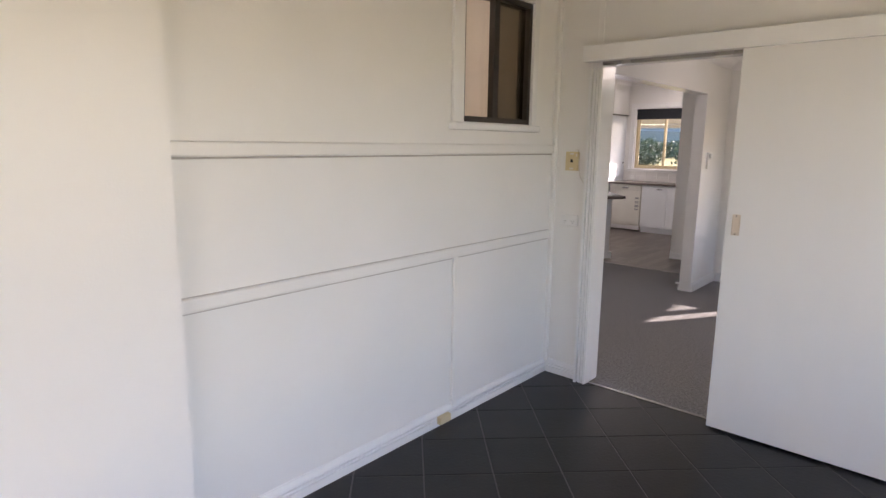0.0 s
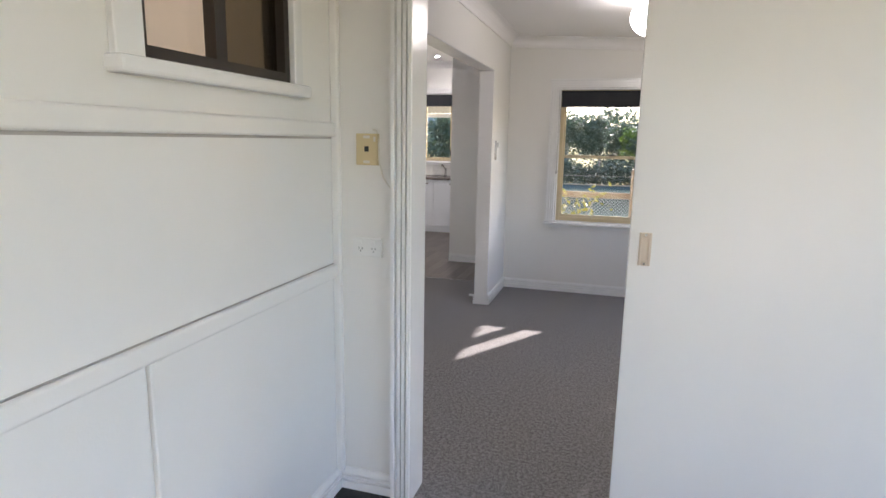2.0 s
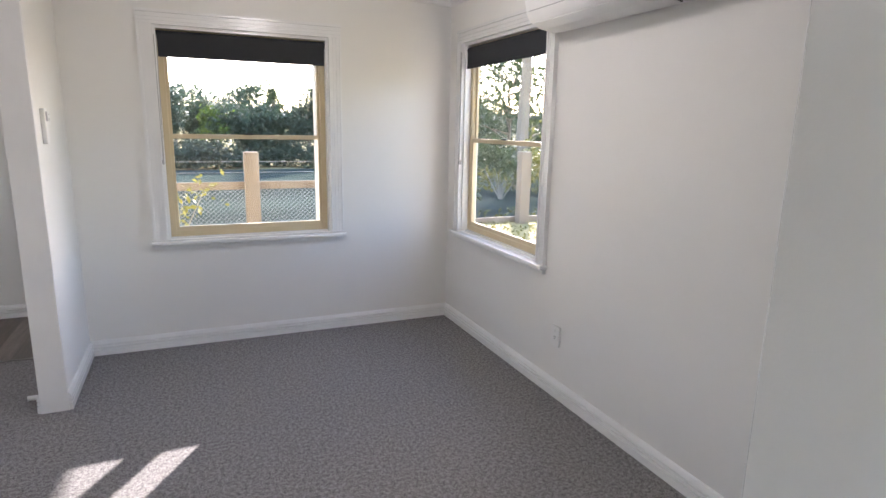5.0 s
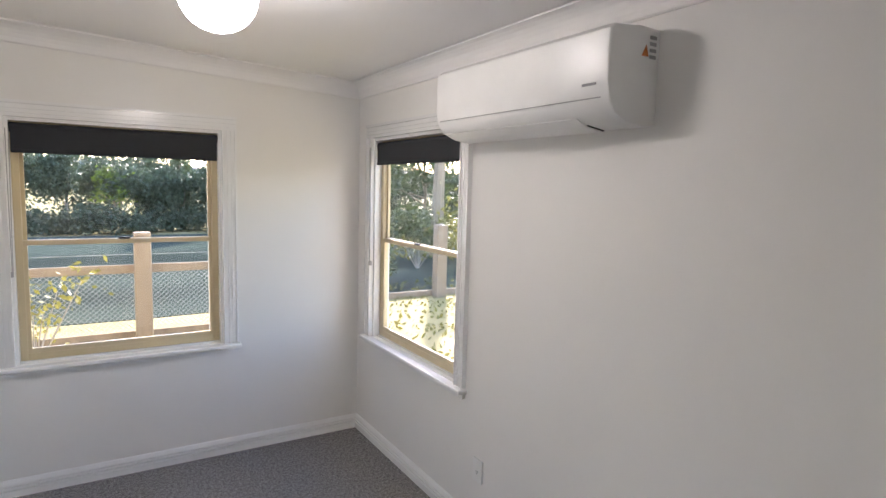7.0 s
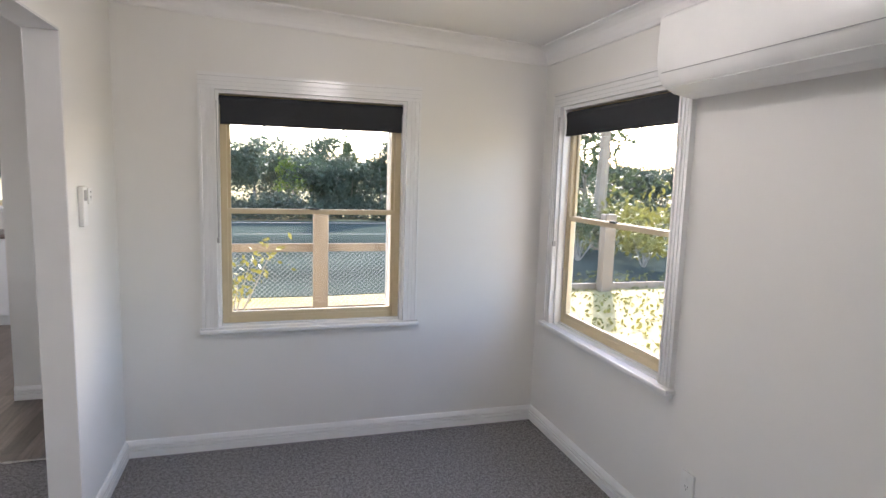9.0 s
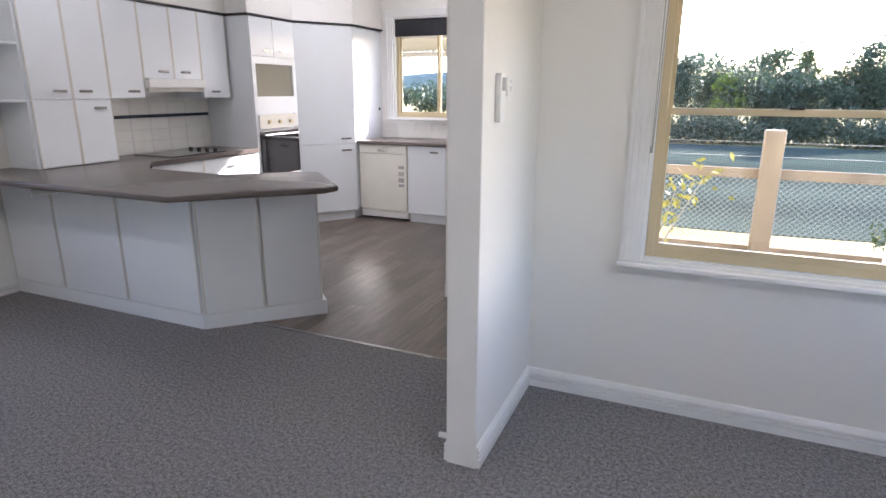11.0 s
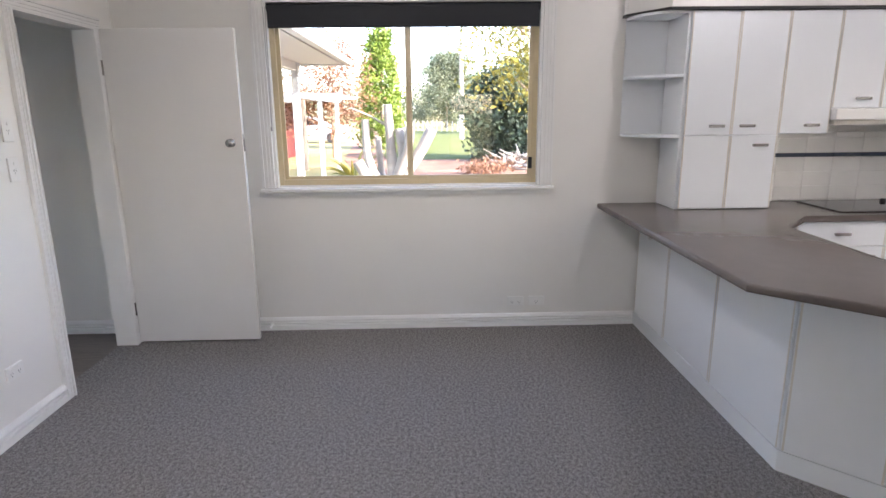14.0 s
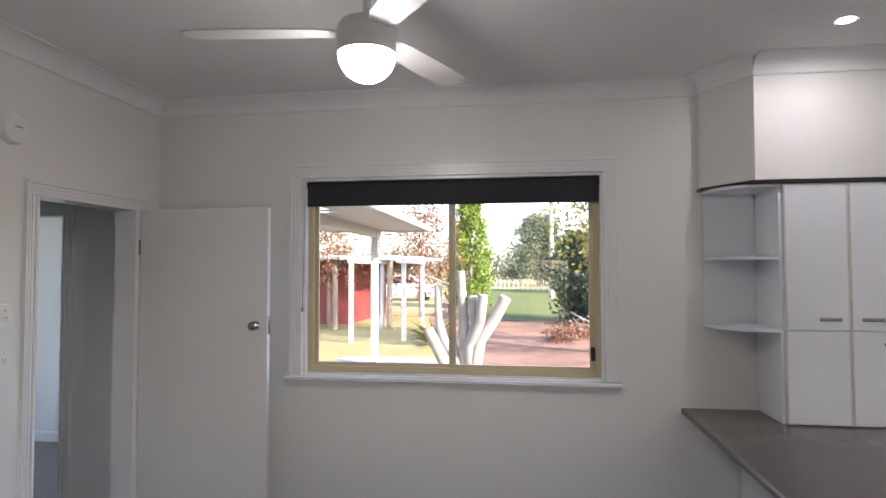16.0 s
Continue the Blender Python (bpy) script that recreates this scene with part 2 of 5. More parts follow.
def holed(name, mat, at, u0, u1, n0, n1, z0, z1, holes, label):
    """A wall slab with rectangular openings (u0, u1, z0, z1) right through it."""
    us = sorted({u0, u1, *[h[0] for h in holes], *[h[1] for h in holes]})
    zs = sorted({z0, z1, *[h[2] for h in holes], *[h[3] for h in holes]})
    us = [u for u in us if u0 <= u <= u1]
    zs = [z for z in zs if z0 <= z <= z1]
    solid = lambda i, j: 0 <= i < len(us) - 1 and 0 <= j < len(zs) - 1 and not any(h[0] < (us[i] + us[i + 1]) / 2 < h[1] and h[2] < (zs[j] + zs[j + 1]) / 2 < h[3] for h in holes)
    bm = bmesh.new()
    cache = {}

    def vert(u, n, z):
        key = (u, n, z)
        if key not in cache:
            cache[key] = bm.verts.new(at(u, n, z))
        return cache[key]
    for i in range(len(us) - 1):
        for j in range(len(zs) - 1):
            if not solid(i, j):
                continue
            a, b, c, d = us[i], us[i + 1], zs[j], zs[j + 1]
            for n in (n0, n1):
                bm.faces.new([vert(a, n, c), vert(b, n, c), vert(b, n, d), vert(a, n, d)])
            for di, dj, q in ((-1, 0, ((a, c), (a, d))), (1, 0, ((b, c), (b, d))), (0, -1, ((a, c), (b, c))), (0, 1, ((a, d), (b, d)))):
                if not solid(i + di, j + dj):
                    (p, r), (s, t) = q
                    bm.faces.new([vert(p, n0, r), vert(s, n0, t), vert(s, n1, t), vert(p, n1, r)])
    bmesh.ops.recalc_face_normals(bm, faces=bm.faces)
    me = bpy.data.meshes.new(name)
    bm.to_mesh(me)
    bm.free()
    me.materials.append(mat)
    return structure(new(name, me), label, "wall")


# wall frames: u along the wall, n out of the room, z up
def north(y):
    return lambda u, n, z: Vector((u, y + n, z))


def east(x):
    return lambda u, n, z: Vector((x + n, u, z))


def south(y):
    return lambda u, n, z: Vector((u, y - n, z))


def west(x):
    return lambda u, n, z: Vector((x - n, u, z))


SKIRT = [(0, 0), (-0.018, 0), (-0.018, 0.036), (-0.007, 0.039), (-0.007, 0.043), (-0.018, 0.046), (-0.018, 0.056), (-0.007, 0.059), (-0.007, 0.063), (-0.017, 0.066), (-0.017, 0.074), (-0.008, 0.092), (0, 0.096)]


def skirting(at, u0, u1, label="white gloss timber skirting board along the wall"):
    ob = Shape(at).prism([(u0, n, z) for n, z in SKIRT], (u1 - u0, 0, 0)).done("baseboard", M_TRIM)
    return structure(ob, label, "baseboard")


def cornice(at, u0, u1, z, drop=0.095, out=0.10):
    """A coved cornice along a wall under a ceiling at height z."""
    pts = [(u0, 0, z), (u0, 0, z - drop), (u0, -0.008, z - drop)]
    for k in range(7):
        a = k / 6 * math.pi / 2
        pts.append((u0, -0.012 - (out - 0.02) * (1 - math.cos(a)), z - drop + 0.006 + (drop - 0.014) * math.sin(a)))
    pts += [(u0, -out, z - 0.008), (u0, -out, z)]
    ob = Shape(at).prism(pts, (u1 - u0, 0, 0)).done("trim", M_CEIL)
    return structure(ob, "white coved plaster cornice under the ceiling", "cornice")


def flutes(sh, u0, u1, z0, z1, upright, thick=0.02):
    """A moulded architrave strip: a board with raised beads."""
    sh.box(u0, u1, -thick * 0.7, 0, z0, z1)
    if upright:
        w = u1 - u0
        for a, b, h in ((0.0, 0.2, 1.25), (0.34, 0.5, 1.0), (0.6, 0.76, 1.0), (0.86, 1.0, 1.1)):
            sh.box(u0 + a * w, u0 + b * w, -thick * h, -thick * 0.7, z0, z1)
    else:
        w = z1 - z0
        for a, b, h in ((0.0, 0.14, 1.1), (0.24, 0.4, 1.0), (0.5, 0.66, 1.0), (0.8, 1.0, 1.25)):
            sh.box(u0, u1, -thick * h, -thick * 0.7, z0 + a * w, z0 + b * w)


def casing(name, at, u0, u1, z0, z1, w, parent, sill=None):
    """Architrave round an opening u0..u1, z0..z1; w wide."""
    sh = Shape(at)
    flutes(sh, u0 - w, u0, z0, z1, True)
    sh.done(name, M_TRIM, parent)
    sh = Shape(at)
    flutes(sh, u1, u1 + w, z0, z1, True)
    sh.done(name, M_TRIM, parent)
    sh = Shape(at)
    flutes(sh, u0 - w, u1 + w, z1, z1 + w, False)
    sh.done(name, M_TRIM, parent)


def empty(name, label, category, group="", kind="", loc=(0, 0, 0)):
    e = new(name)
    e.location = loc
    return tagged(e, label, category, group, kind)


def window(number, at, u0, u1, z0, z1, depth, style, label, meet=None, jamb_mat=None):
    """A window in an opening: white reveal lining and casing, sill, metal frame, sashes and panes."""
    jamb_mat = jamb_mat or M_TRIM
    e = empty("window_%d" % number, label, "window", kind="structure")
    casing("architrave", at, u0, u1, z0, z1, 0.084, e)
    s = Shape(at).box(u0 - 0.095, u1 + 0.095, -0.05, 0.03, z0 - 0.026, z0 - 0.002, 0.006, 2)
    s.box(u0 - 0.078, u1 + 0.078, -0.018, 0, z0 - 0.055, z0 - 0.026)
    s.done("sill", M_TRIM, e)
    t = 0.018
    s = Shape(at).box(u0, u0 + t, 0.002, depth, z0, z1 - t).box(u1 - t, u1, 0.002, depth, z0, z1 - t).box(u0, u1, 0.002, depth, z1 - t, z1).box(u0 + t, u1 - t, 0.03, depth, z0 - 0.002, z0 + 0.012)
    s.done("reveal", jamb_mat, e)
    a, b, c, d = u0 + t, u1 - t, z0 + 0.012, z1 - t
    f = 0.034
    n0, n1 = depth * 0.45, depth * 0.9
    mat = M_CREAM
    s = Shape(at).box(a, a + f, n0, n1, c, d, 0.002).box(b - f, b, n0, n1, c, d, 0.002).box(a + f, b - f, n0, n1, c, c + f * 1.1, 0.002).box(a + f, b - f, n0, n1, d - f, d, 0.002)
    s.done("frame", mat, e)
    a, b, c, d = a + f, b - f, c + f * 1.1, d - f
    g = 0.026
    mid = (n0 + n1) / 2
    if style == "hung":
        for lo, hi, q0, q1, nm in ((c, meet + 0.012, n0 + 0.004, mid - 0.002, "lower_sash"), (meet - 0.012, d, mid + 0.002, n1 - 0.004, "upper_sash")):
            s = Shape(at).box(a, a + g * 0.7, q0, q1, lo, hi).box(b - g * 0.7, b, q0, q1, lo, hi).box(a + g * 0.7, b - g * 0.7, q0, q1, lo, lo + g).box(a + g * 0.7, b - g * 0.7, q0, q1, hi - g, hi)
            sash = s.done(nm, mat, e)
            pane = Shape(at).box(a + g * 0.7, b - g * 0.7, (q0 + q1) / 2 - 0.002, (q0 + q1) / 2 + 0.002, lo + g, hi - g).done("pane", M_GLASS, e)
            pane.visible_shadow = False
        Shape(at).box((a + b) / 2 - 0.028, (a + b) / 2 + 0.028, n0 - 0.012, n0 + 0.006, meet + 0.012, meet + 0.024, 0.003).done("latch", M_BLACK, e)
    else:
        for lo, hi, q0, q1, nm in ((a, meet + 0.02, mid + 0.002, n1 - 0.004, "fixed_sash"), (meet - 0.02, b, n0 + 0.004, mid - 0.002, "sliding_sash")):
            s = Shape(at).box(lo, lo + g, q0, q1, c, d).box(hi - g, hi, q0, q1, c, d).box(lo + g, hi - g, q0, q1, c, c + g * 0.8).box(lo + g, hi - g, q0, q1, d - g, d)
            s.done(nm, mat, e)
            pane = Shape(at).box(lo + g, hi - g, (q0 + q1) / 2 - 0.002, (q0 + q1) / 2 + 0.002, c + g * 0.8, d - g).done("pane", M_GLASS, e)
            pane.visible_shadow = False
        Shape(at).box(b - 0.022, b + 0.004, n0 - 0.012, n0 + 0.01, c + 0.06, c + 0.14, 0.003).done("latch", M_BLACK, e)
    return e


def blind(at, u0, u1, z_top, z_low, n=0.012):
    e = empty("roller_blind", "dark charcoal roller blind, rolled almost fully up", "blind", "roller blinds", loc=at((u0 + u1) / 2, n, z_top))
    inv = Matrix.Translation(-e.location)
    parts = []
    parts.append(Shape(at).tube((u0, n + 0.022, z_top - 0.03), (u1, n + 0.022, z_top - 0.03), 0.024, seg=16).done("roll", M_BLIND, e, True))
    parts.append(Shape(at).box(u0 + 0.012, u1 - 0.012, n - 0.001, n + 0.001, z_low, z_top - 0.03).box(u0 + 0.012, u1 - 0.012, n - 0.005, n + 0.005, z_low, z_low + 0.018, 0.002).done("cloth", M_BLIND, e))
    for u in (u0 - 0.006, u1):
        parts.append(Shape(at).box(u, u + 0.006, n - 0.004, n + 0.045, z_top - 0.058, z_top, 0.002).done("bracket", M_BLACK, e))
    for p in parts:
        p.matrix_parent_inverse = inv
    return e


def socket(at, u, z, w=0.115, h=0.07, label="white plastic double power point on the wall", switches=2, mat=None):
    e = empty("power_point", label, "power point", loc=at(u, 0, z))
    inv = Matrix.Translation(-e.location)
    mat = mat or M_PLASTIC
    Shape(at).box(u - w / 2, u + w / 2, -0.011, 0, z - h / 2, z + h / 2, 0.003, 2).done("plate", mat, e).matrix_parent_inverse = inv
    for i in range(switches):
        s = Shape(at)
        k = Shape(at)
        c = u + (i - (switches - 1) / 2) * w * 0.45
        s.box(c - 0.006, c + 0.006, -0.016, -0.011, z + h * 0.18, z + h * 0.34, 0.002)
        for dx, dz in ((-0.007, -0.004), (0.007, -0.004), (0, -0.016)):
            k.box(c + dx - 0.0012, c + dx + 0.0012, -0.0116, -0.010, z + dz - 0.004, z + dz + 0.004)
        s.done("switch", M_PLASTIC, e).matrix_parent_inverse = inv
        k.done("slot", M_BLACK, e).matrix_parent_inverse = inv
    return e


# ---- the rooms ----
H_MAIN, H_TOP = 2.765, 2.95
WX, EX, NY, SY = -5.31, 0.95, 7.105, 3.45          # west, east, north of the carpet room, south
KX, KY, KN = -2.366, 8.14, 10.82                    # kitchen east wall, nib wall, north wall


def slope(x):
    """Height of the raking ceiling over the sitting end."""
    return 2.375 - 0.0494 * (x - EX)


W1 = (-0.985, 0.06, 0.712, 2.01)
W2 = (5.82, 6.865, 0.712, 2.01)
W3 = (4.425, 6.245, 1.035, 2.25)
W4 = (-4.185, -3.10, 1.13, 2.26)

holed("wall_west", M_WALL, west(WX), 3.33, KN + 0.12, 0, 0.12, -0.3, H_TOP, [W3], "pale off-white painted wall with a wide sliding window")
holed("wall_north", M_WALL, north(NY), -1.473, EX, 0, 0.12, -0.3, H_TOP, [W1], "pale off-white painted wall with a double-hung window")
holed("wall_east", M_WALL, east(EX), 3.33, NY + 0.12, 0, 0.12, -0.3, H_TOP, [W2], "pale off-white painted wall with a double-hung window")
holed("wall_partition", M_WALL, east(-1.59), SY, KY, 0, 0.117, 0, H_TOP, [(SY, 6.345, -1, 2.10)], "pale off-white partition wall with a wide square opening")
holed("wall_nib", M_WALL, north(KY), KX, -1.473, 0, 0.1, -0.3, H_TOP, [], "short off-white painted wall beside the kitchen")
holed("wall_kitchen_east", M_WALL, east(KX), KY + 0.1, KN + 0.12, 0, 0.1, -0.3, H_TOP, [], "plain off-white painted kitchen wall")
holed("wall_kitchen_north", M_WALL, north(KN), WX, KX, 0, 0.12, -0.3, H_TOP, [W4], "off-white painted kitchen wall with a window over the bench")
holed("wall_south", M_WALL, north(3.345), WX, EX, 0, SY - 3.345, 0, H_TOP, [(-5.08, -4.335, -1, 2.055), (-1.135, -0.295, -1, 2.06)], "off-white painted wall with a doorway at each end")

# tiled entry room
BX = -1.455
BW = (2.385, 3.035, 1.68, 2.38)
holed("wall_entry_west", M_BOARD, west(BX), 0.79, 3.345, 0, 0.1, 0, 2.75, [BW], "white gloss panelled wall with timber cover strips")
holed("wall_entry_nib", M_BOARD, west(BX + 0.12), -1.6, 0.79, 0, 0.22, 0, 2.75, [], "plain white gloss painted wall standing slightly proud")
# East opening is unseen, added and sized to light the entry.
holed("wall_entry_east", M_BOARD, east(2.2), -1.7, 3.345, 0, 0.1, -0.3, 2.75, [(-1.0, 2.8, 0.6, 2.3)], "white painted wall with a wide opening added for daylight")
holed("wall_entry_south", M_BOARD, south(-1.6), BX - 0.1, 2.2, 0, 0.1, -0.3, 2.75, [(0.0, 0.85, 0.95, 2.1)], "white painted wall with an opening to daylight")
holed("wall_entry_north", M_BOARD, north(3.345), EX, 2.2, 0, 0.105, -0.3, 2.75, [], "plain white painted wall")
structure(Shape().box(BX - 0.1, 2.3, -1.7, 3.345, 2.6, 2.7).done("ceiling_entry", M_CEIL), "white painted ceiling", "ceiling")

# hall and the rooms behind the doorway
holed("wall_hall_west", M_WALL, west(WX), -0.2, 3.33, 0, 0.1, 0, H_TOP, [(1.90, 2.78, -1, 2.04)], "off-white hall wall with an open doorway")
holed("wall_hall_east", M_WALL, east(-4.2), -0.2, 3.345, 0, 0.1, 0, H_TOP, [], "plain off-white hall wall")
# Unseen openings in the next three walls are added to brighten the bedroom.
holed("wall_hall_south", M_WALL, south(-0.2), -9.0, -1.5, 0, 0.1, -0.3, H_TOP, [(-6.95, -5.5, 0.5, 2.4)], "off-white wall with an opening added for daylight")
holed("wall_bedroom_north", M_WALL, north(3.33), -8.3, WX - 0.12, 0, 0.1, -0.3, H_TOP, [(-7.0, -5.5, 0.1, 2.55)], "off-white wall with an opening added for daylight")
holed("wall_bedroom_west", M_WALL, west(-7.05), -0.2, 3.33, 0, 0.1, -0.3, H_TOP, [(1.6, 3.2, 0.5, 2.4)], "off-white bedroom wall with an opening added for daylight")
skirting(west(-7.05), -0.2, 3.33)
structure(Shape().box(-9.0, -4.1, -0.3, 3.345, 2.6, 2.7).done("ceiling_hall", M_CEIL), "white painted ceiling", "ceiling")
structure(Shape().box(-9.0, -4.1, -0.3, 3.345, -0.1, 0.0).done("floor_hall", M_VINYL), "dark wood-look vinyl floor", "floor")
# bathroom behind the small window
holed("wall_bathroom", M_BATH, west(-3.0), 0.9, 3.345, 0, 0.1, 0, 2.75, [], "warm cream painted bathroom wall")
holed("wall_bathroom_south", M_BATH, south(1.2), -3.0, BX - 0.1, 0, 0.1, 0, 2.75, [], "warm cream painted bathroom wall")
structure(Shape().box(-3.1, BX - 0.1, 1.1, 3.345, 2.65, 2.75).done("ceiling_bathroom", M_CEIL), "white painted bathroom ceiling", "ceiling")
structure(Shape().box(-3.1, BX - 0.1, 1.1, 3.345, -0.1, 0.0).done("floor_bathroom", M_GROUT), "grey bathroom floor", "floor")

# floors and ceilings
s = Shape().box(WX, -1.473, SY - 0.105, 7.18, -0.1, 0.0).box(-1.473, EX, SY - 0.105, NY, -0.1, 0.0)
structure(s.done("floor_carpet", M_CARPET), "dark grey-brown flecked loop-pile carpet", "floor")
structure(Shape().box(WX, -1.59, 7.18, KN, -0.1, -0.004).done("floor_kitchen", M_GROUT), "wood-look vinyl plank floor in the kitchen", "floor")
structure(Shape().box(BX - 0.1, 2.2, -1.6, 3.345, -0.1, -0.0025).done("floor_entry", M_GROUT), "diagonal dark slate-look floor tiles with grey grout", "floor")
structure(Shape().box(WX - 0.12, -1.48, SY, KN + 0.12, H_MAIN, H_MAIN + 0.1).done("ceiling_main", M_CEIL), "white plaster ceiling", "ceiling")
x0, x1 = -1.473, EX + 0.05
s = Shape().prism([(x0, SY - 0.05, slope(x0)), (x1, SY - 0.05, slope(x1)), (x1, SY - 0.05, slope(x1) + 0.1), (x0, SY - 0.05, slope(x0) + 0.1)], (0, NY + 0.1 - SY, 0))
structure(s.done("ceiling_sitting", M_CEIL), "white plaster ceiling raking down to the outer wall", "ceiling")
structure(Shape().box(WX - 0.4, EX + 0.4, SY - 0.1, NY + 0.35, H_TOP, H_TOP + 0.06).box(WX - 0.4, KX + 0.4, NY + 0.35, KN + 0.5, H_TOP, H_TOP + 0.06).box(-9.1, 2.4, -1.8, SY - 0.1, H_TOP, H_TOP + 0.06).done("roof", M_IRON), "plain metal roof over the house", "roof")

# cornices
cornice(west(WX), SY, 6.80, H_MAIN)
cornice(south(SY), WX, -1.59, H_MAIN)
cornice(east(-1.59), SY, KY, H_MAIN)
cornice(north(KN), -4.3, KX, H_MAIN)
cornice(north(KY), KX, -1.59, H_MAIN)
cornice(east(EX), SY, NY, slope(EX))
cornice(west(-1.473), SY, NY, slope(-1.473))
rake = lambda u, n, z: Vector((u, NY + n, z - 0.0494 * (u - EX)))
cornice(rake, -1.473, EX, slope(EX))
rake_s = lambda u, n, z: Vector((u, SY - n, z - 0.0494 * (u - EX)))
cornice(rake_s, -1.473, EX, slope(EX))

# skirtings
skirting(north(NY), -1.473, EX)
skirting(east(EX), SY, NY)
skirting(west(-1.473), 6.345, NY)
skirting(west(WX), SY, 6.96)
skirting(south(SY), -4.29, -1.59)
skirting(south(SY), -0.24, EX)
skirting(east(-1.59), 6.345, KY)
skirting(north(KY), KX, -1.59)
skirting(east(KX), KY + 0.1, 10.2)
skirting(north(3.345), BX, -1.196)
skirting(north(3.345), 0.0, 2.2)
skirting(west(BX), 0.79, 3.345)
skirting(west(WX), 2.85, 3.33)
structure(Shape().box(-3.3, -1.60, 7.168, 7.192, 0.0, 0.005, 0.002).done("trim", M_CHROME), "thin metal strip between carpet and vinyl", "floor strip")
structure(Shape().box(-1.115, -0.315, 3.335, 3.36, -0.004, 0.005, 0.002).done("trim", M_CHROME), "thin metal strip between carpet and tiles", "floor strip")

# windows and blinds
window(1, north(NY), *W1, 0.10, "hung", "cream aluminium double-hung window with white moulded casing", 1.36)
window(2, east(EX), *W2, 0.10, "hung", "cream aluminium double-hung window with white moulded casing", 1.36)
window(3, west(WX), *W3, 0.10, "slide", "wide cream aluminium sliding window with white moulded casing", 5.353)
window(4, north(KN), *W4, 0.10, "slide", "cream aluminium sliding window over the kitchen bench", -3.62)
blind(north(NY), W1[0] + 0.012, W1[1] - 0.012, 1.99, 1.83)
blind(east(EX), W2[0] + 0.012, W2[1] - 0.012, 1.99, 1.84)
blind(west(WX), W3[0] + 0.012, W3[1] - 0.012, 2.235, 2.075)
blind(north(KN), W4[0] + 0.012, W4[1] - 0.012, 2.245, 2.05)


def cord(at, u, z0, z1):
    ob = Shape(at).tube((u, -0.026, z0), (u, -0.026, z1), 0.0022, seg=6).tube((u + 0.014, -0.026, z0), (u + 0.004, -0.026, z1), 0.0022, seg=6).box(u - 0.006, u + 0.006, -0.032, -0.012, z1 - 0.03, z1, 0.002).done("blind_chain", M_PAPER)
    return tagged(ob, "thin grey looped blind control chain in a clip", "blind chain", "blind chains")


cord(north(NY), W1[0] + 0.008, 1.95, 1.22)
cord(east(EX), W2[1] - 0.008, 1.95, 1.22)
cord(west(WX), W3[0] + 0.008, 2.2, 1.45)

# small bronze bathroom window
at = west(BX)
e = empty("window_5", "small dark bronze sliding window with white sill", "window", kind="structure")
s = Shape(at)
s.box(BW[0] - 0.085, BW[0], -0.022, 0, BW[2] - 0.02, BW[3] + 0.1, 0.003).box(BW[1], BW[1] + 0.05, -0.022, 0, BW[2] - 0.02, BW[3] + 0.1, 0.003).box(BW[0], BW[1], -0.022, 0, BW[3], BW[3] + 0.1, 0.003)
s.done("architrave", M_TRIM, e)
Shape(at).box(BW[0] - 0.10, BW[1] + 0.06, -0.05, 0.02, BW[2] - 0.045, BW[2] - 0.005, 0.010, 2).done("sill", M_TRIM, e)
s = Shape(at).box(BW[0], BW[0] + 0.028, 0.0, 0.08, *BW[2:]).box(BW[1] - 0.028, BW[1], 0.0, 0.08, *BW[2:]).box(BW[0] + 0.028, BW[1] - 0.028, 0.0, 0.08, BW[2], BW[2] + 0.03).box(BW[0] + 0.028, BW[1] - 0.028, 0.0, 0.08, BW[3] - 0.03, BW[3])
m = 2.70
s.box(m - 0.022, m + 0.022, 0.012, 0.05, BW[2] + 0.03, BW[3] - 0.03).box(m + 0.022, m + 0.05, 0.03, 0.07, BW[2] + 0.03, BW[3] - 0.03)
s.done("frame", M_BRONZE, e)
Shape(at).box(BW[0] + 0.03, m - 0.02, 0.055, 0.059, BW[2] + 0.03, BW[3] - 0.03).done("pane", M_GLASS, e)
Shape(at).box(m + 0.05, BW[1] - 0.03, 0.030, 0.034, BW[2] + 0.03, BW[3] - 0.03).done("pane", M_FROST, e)
Shape(at).box(m - 0.03, m - 0.018, 0.0, 0.014, 1.98, 2.06, 0.003).done("latch", M_BLACK, e)

# cover strips on the entry wall
for z in (1.533, 0.976):
    s = Shape(at).box(0.79, 3.314, -0.004, 0, z - 0.024, z + 0.024).box(0.79, 3.314, -0.025, -0.004, z - 0.028, z + 0.028, 0.009, 3)
    structure(s.done("trim", M_BOARD), "white painted horizontal timber cover strip", "cover strip")
    # Grey-brown line paints in the shade at the strip's edges.
    structure(Shape(at).box(0.79, 3.314, -0.003, 0.002, z - 0.036, z + 0.0285).done("trim", M_STRIP_SHADE), "thin dark line put in as shade along the cover strip", "joint")
structure(Shape(at).box(2.330, 2.360, -0.007, 0, 0.08, 0.95).box(2.325, 2.365, -0.020, -0.007, 0.08, 0.948, 0.003).done("trim", M_BOARD), "white painted upright timber cover strip", "cover strip")
structure(Shape(at).box(3.315, 3.345, -0.03, 0, 0.08, 2.6, 0.004).done("trim", M_BOARD), "white painted timber corner bead", "cover strip")
for x in (-1.16, 0.25, 1.2):
    structure(Shape(north(3.345)).box(x - 0.018, x + 0.018, -0.008, 0, 2.15, 2.6, 0.002).done("trim", M_BOARD), "white painted upright cover strip over the doorway", "cover strip")

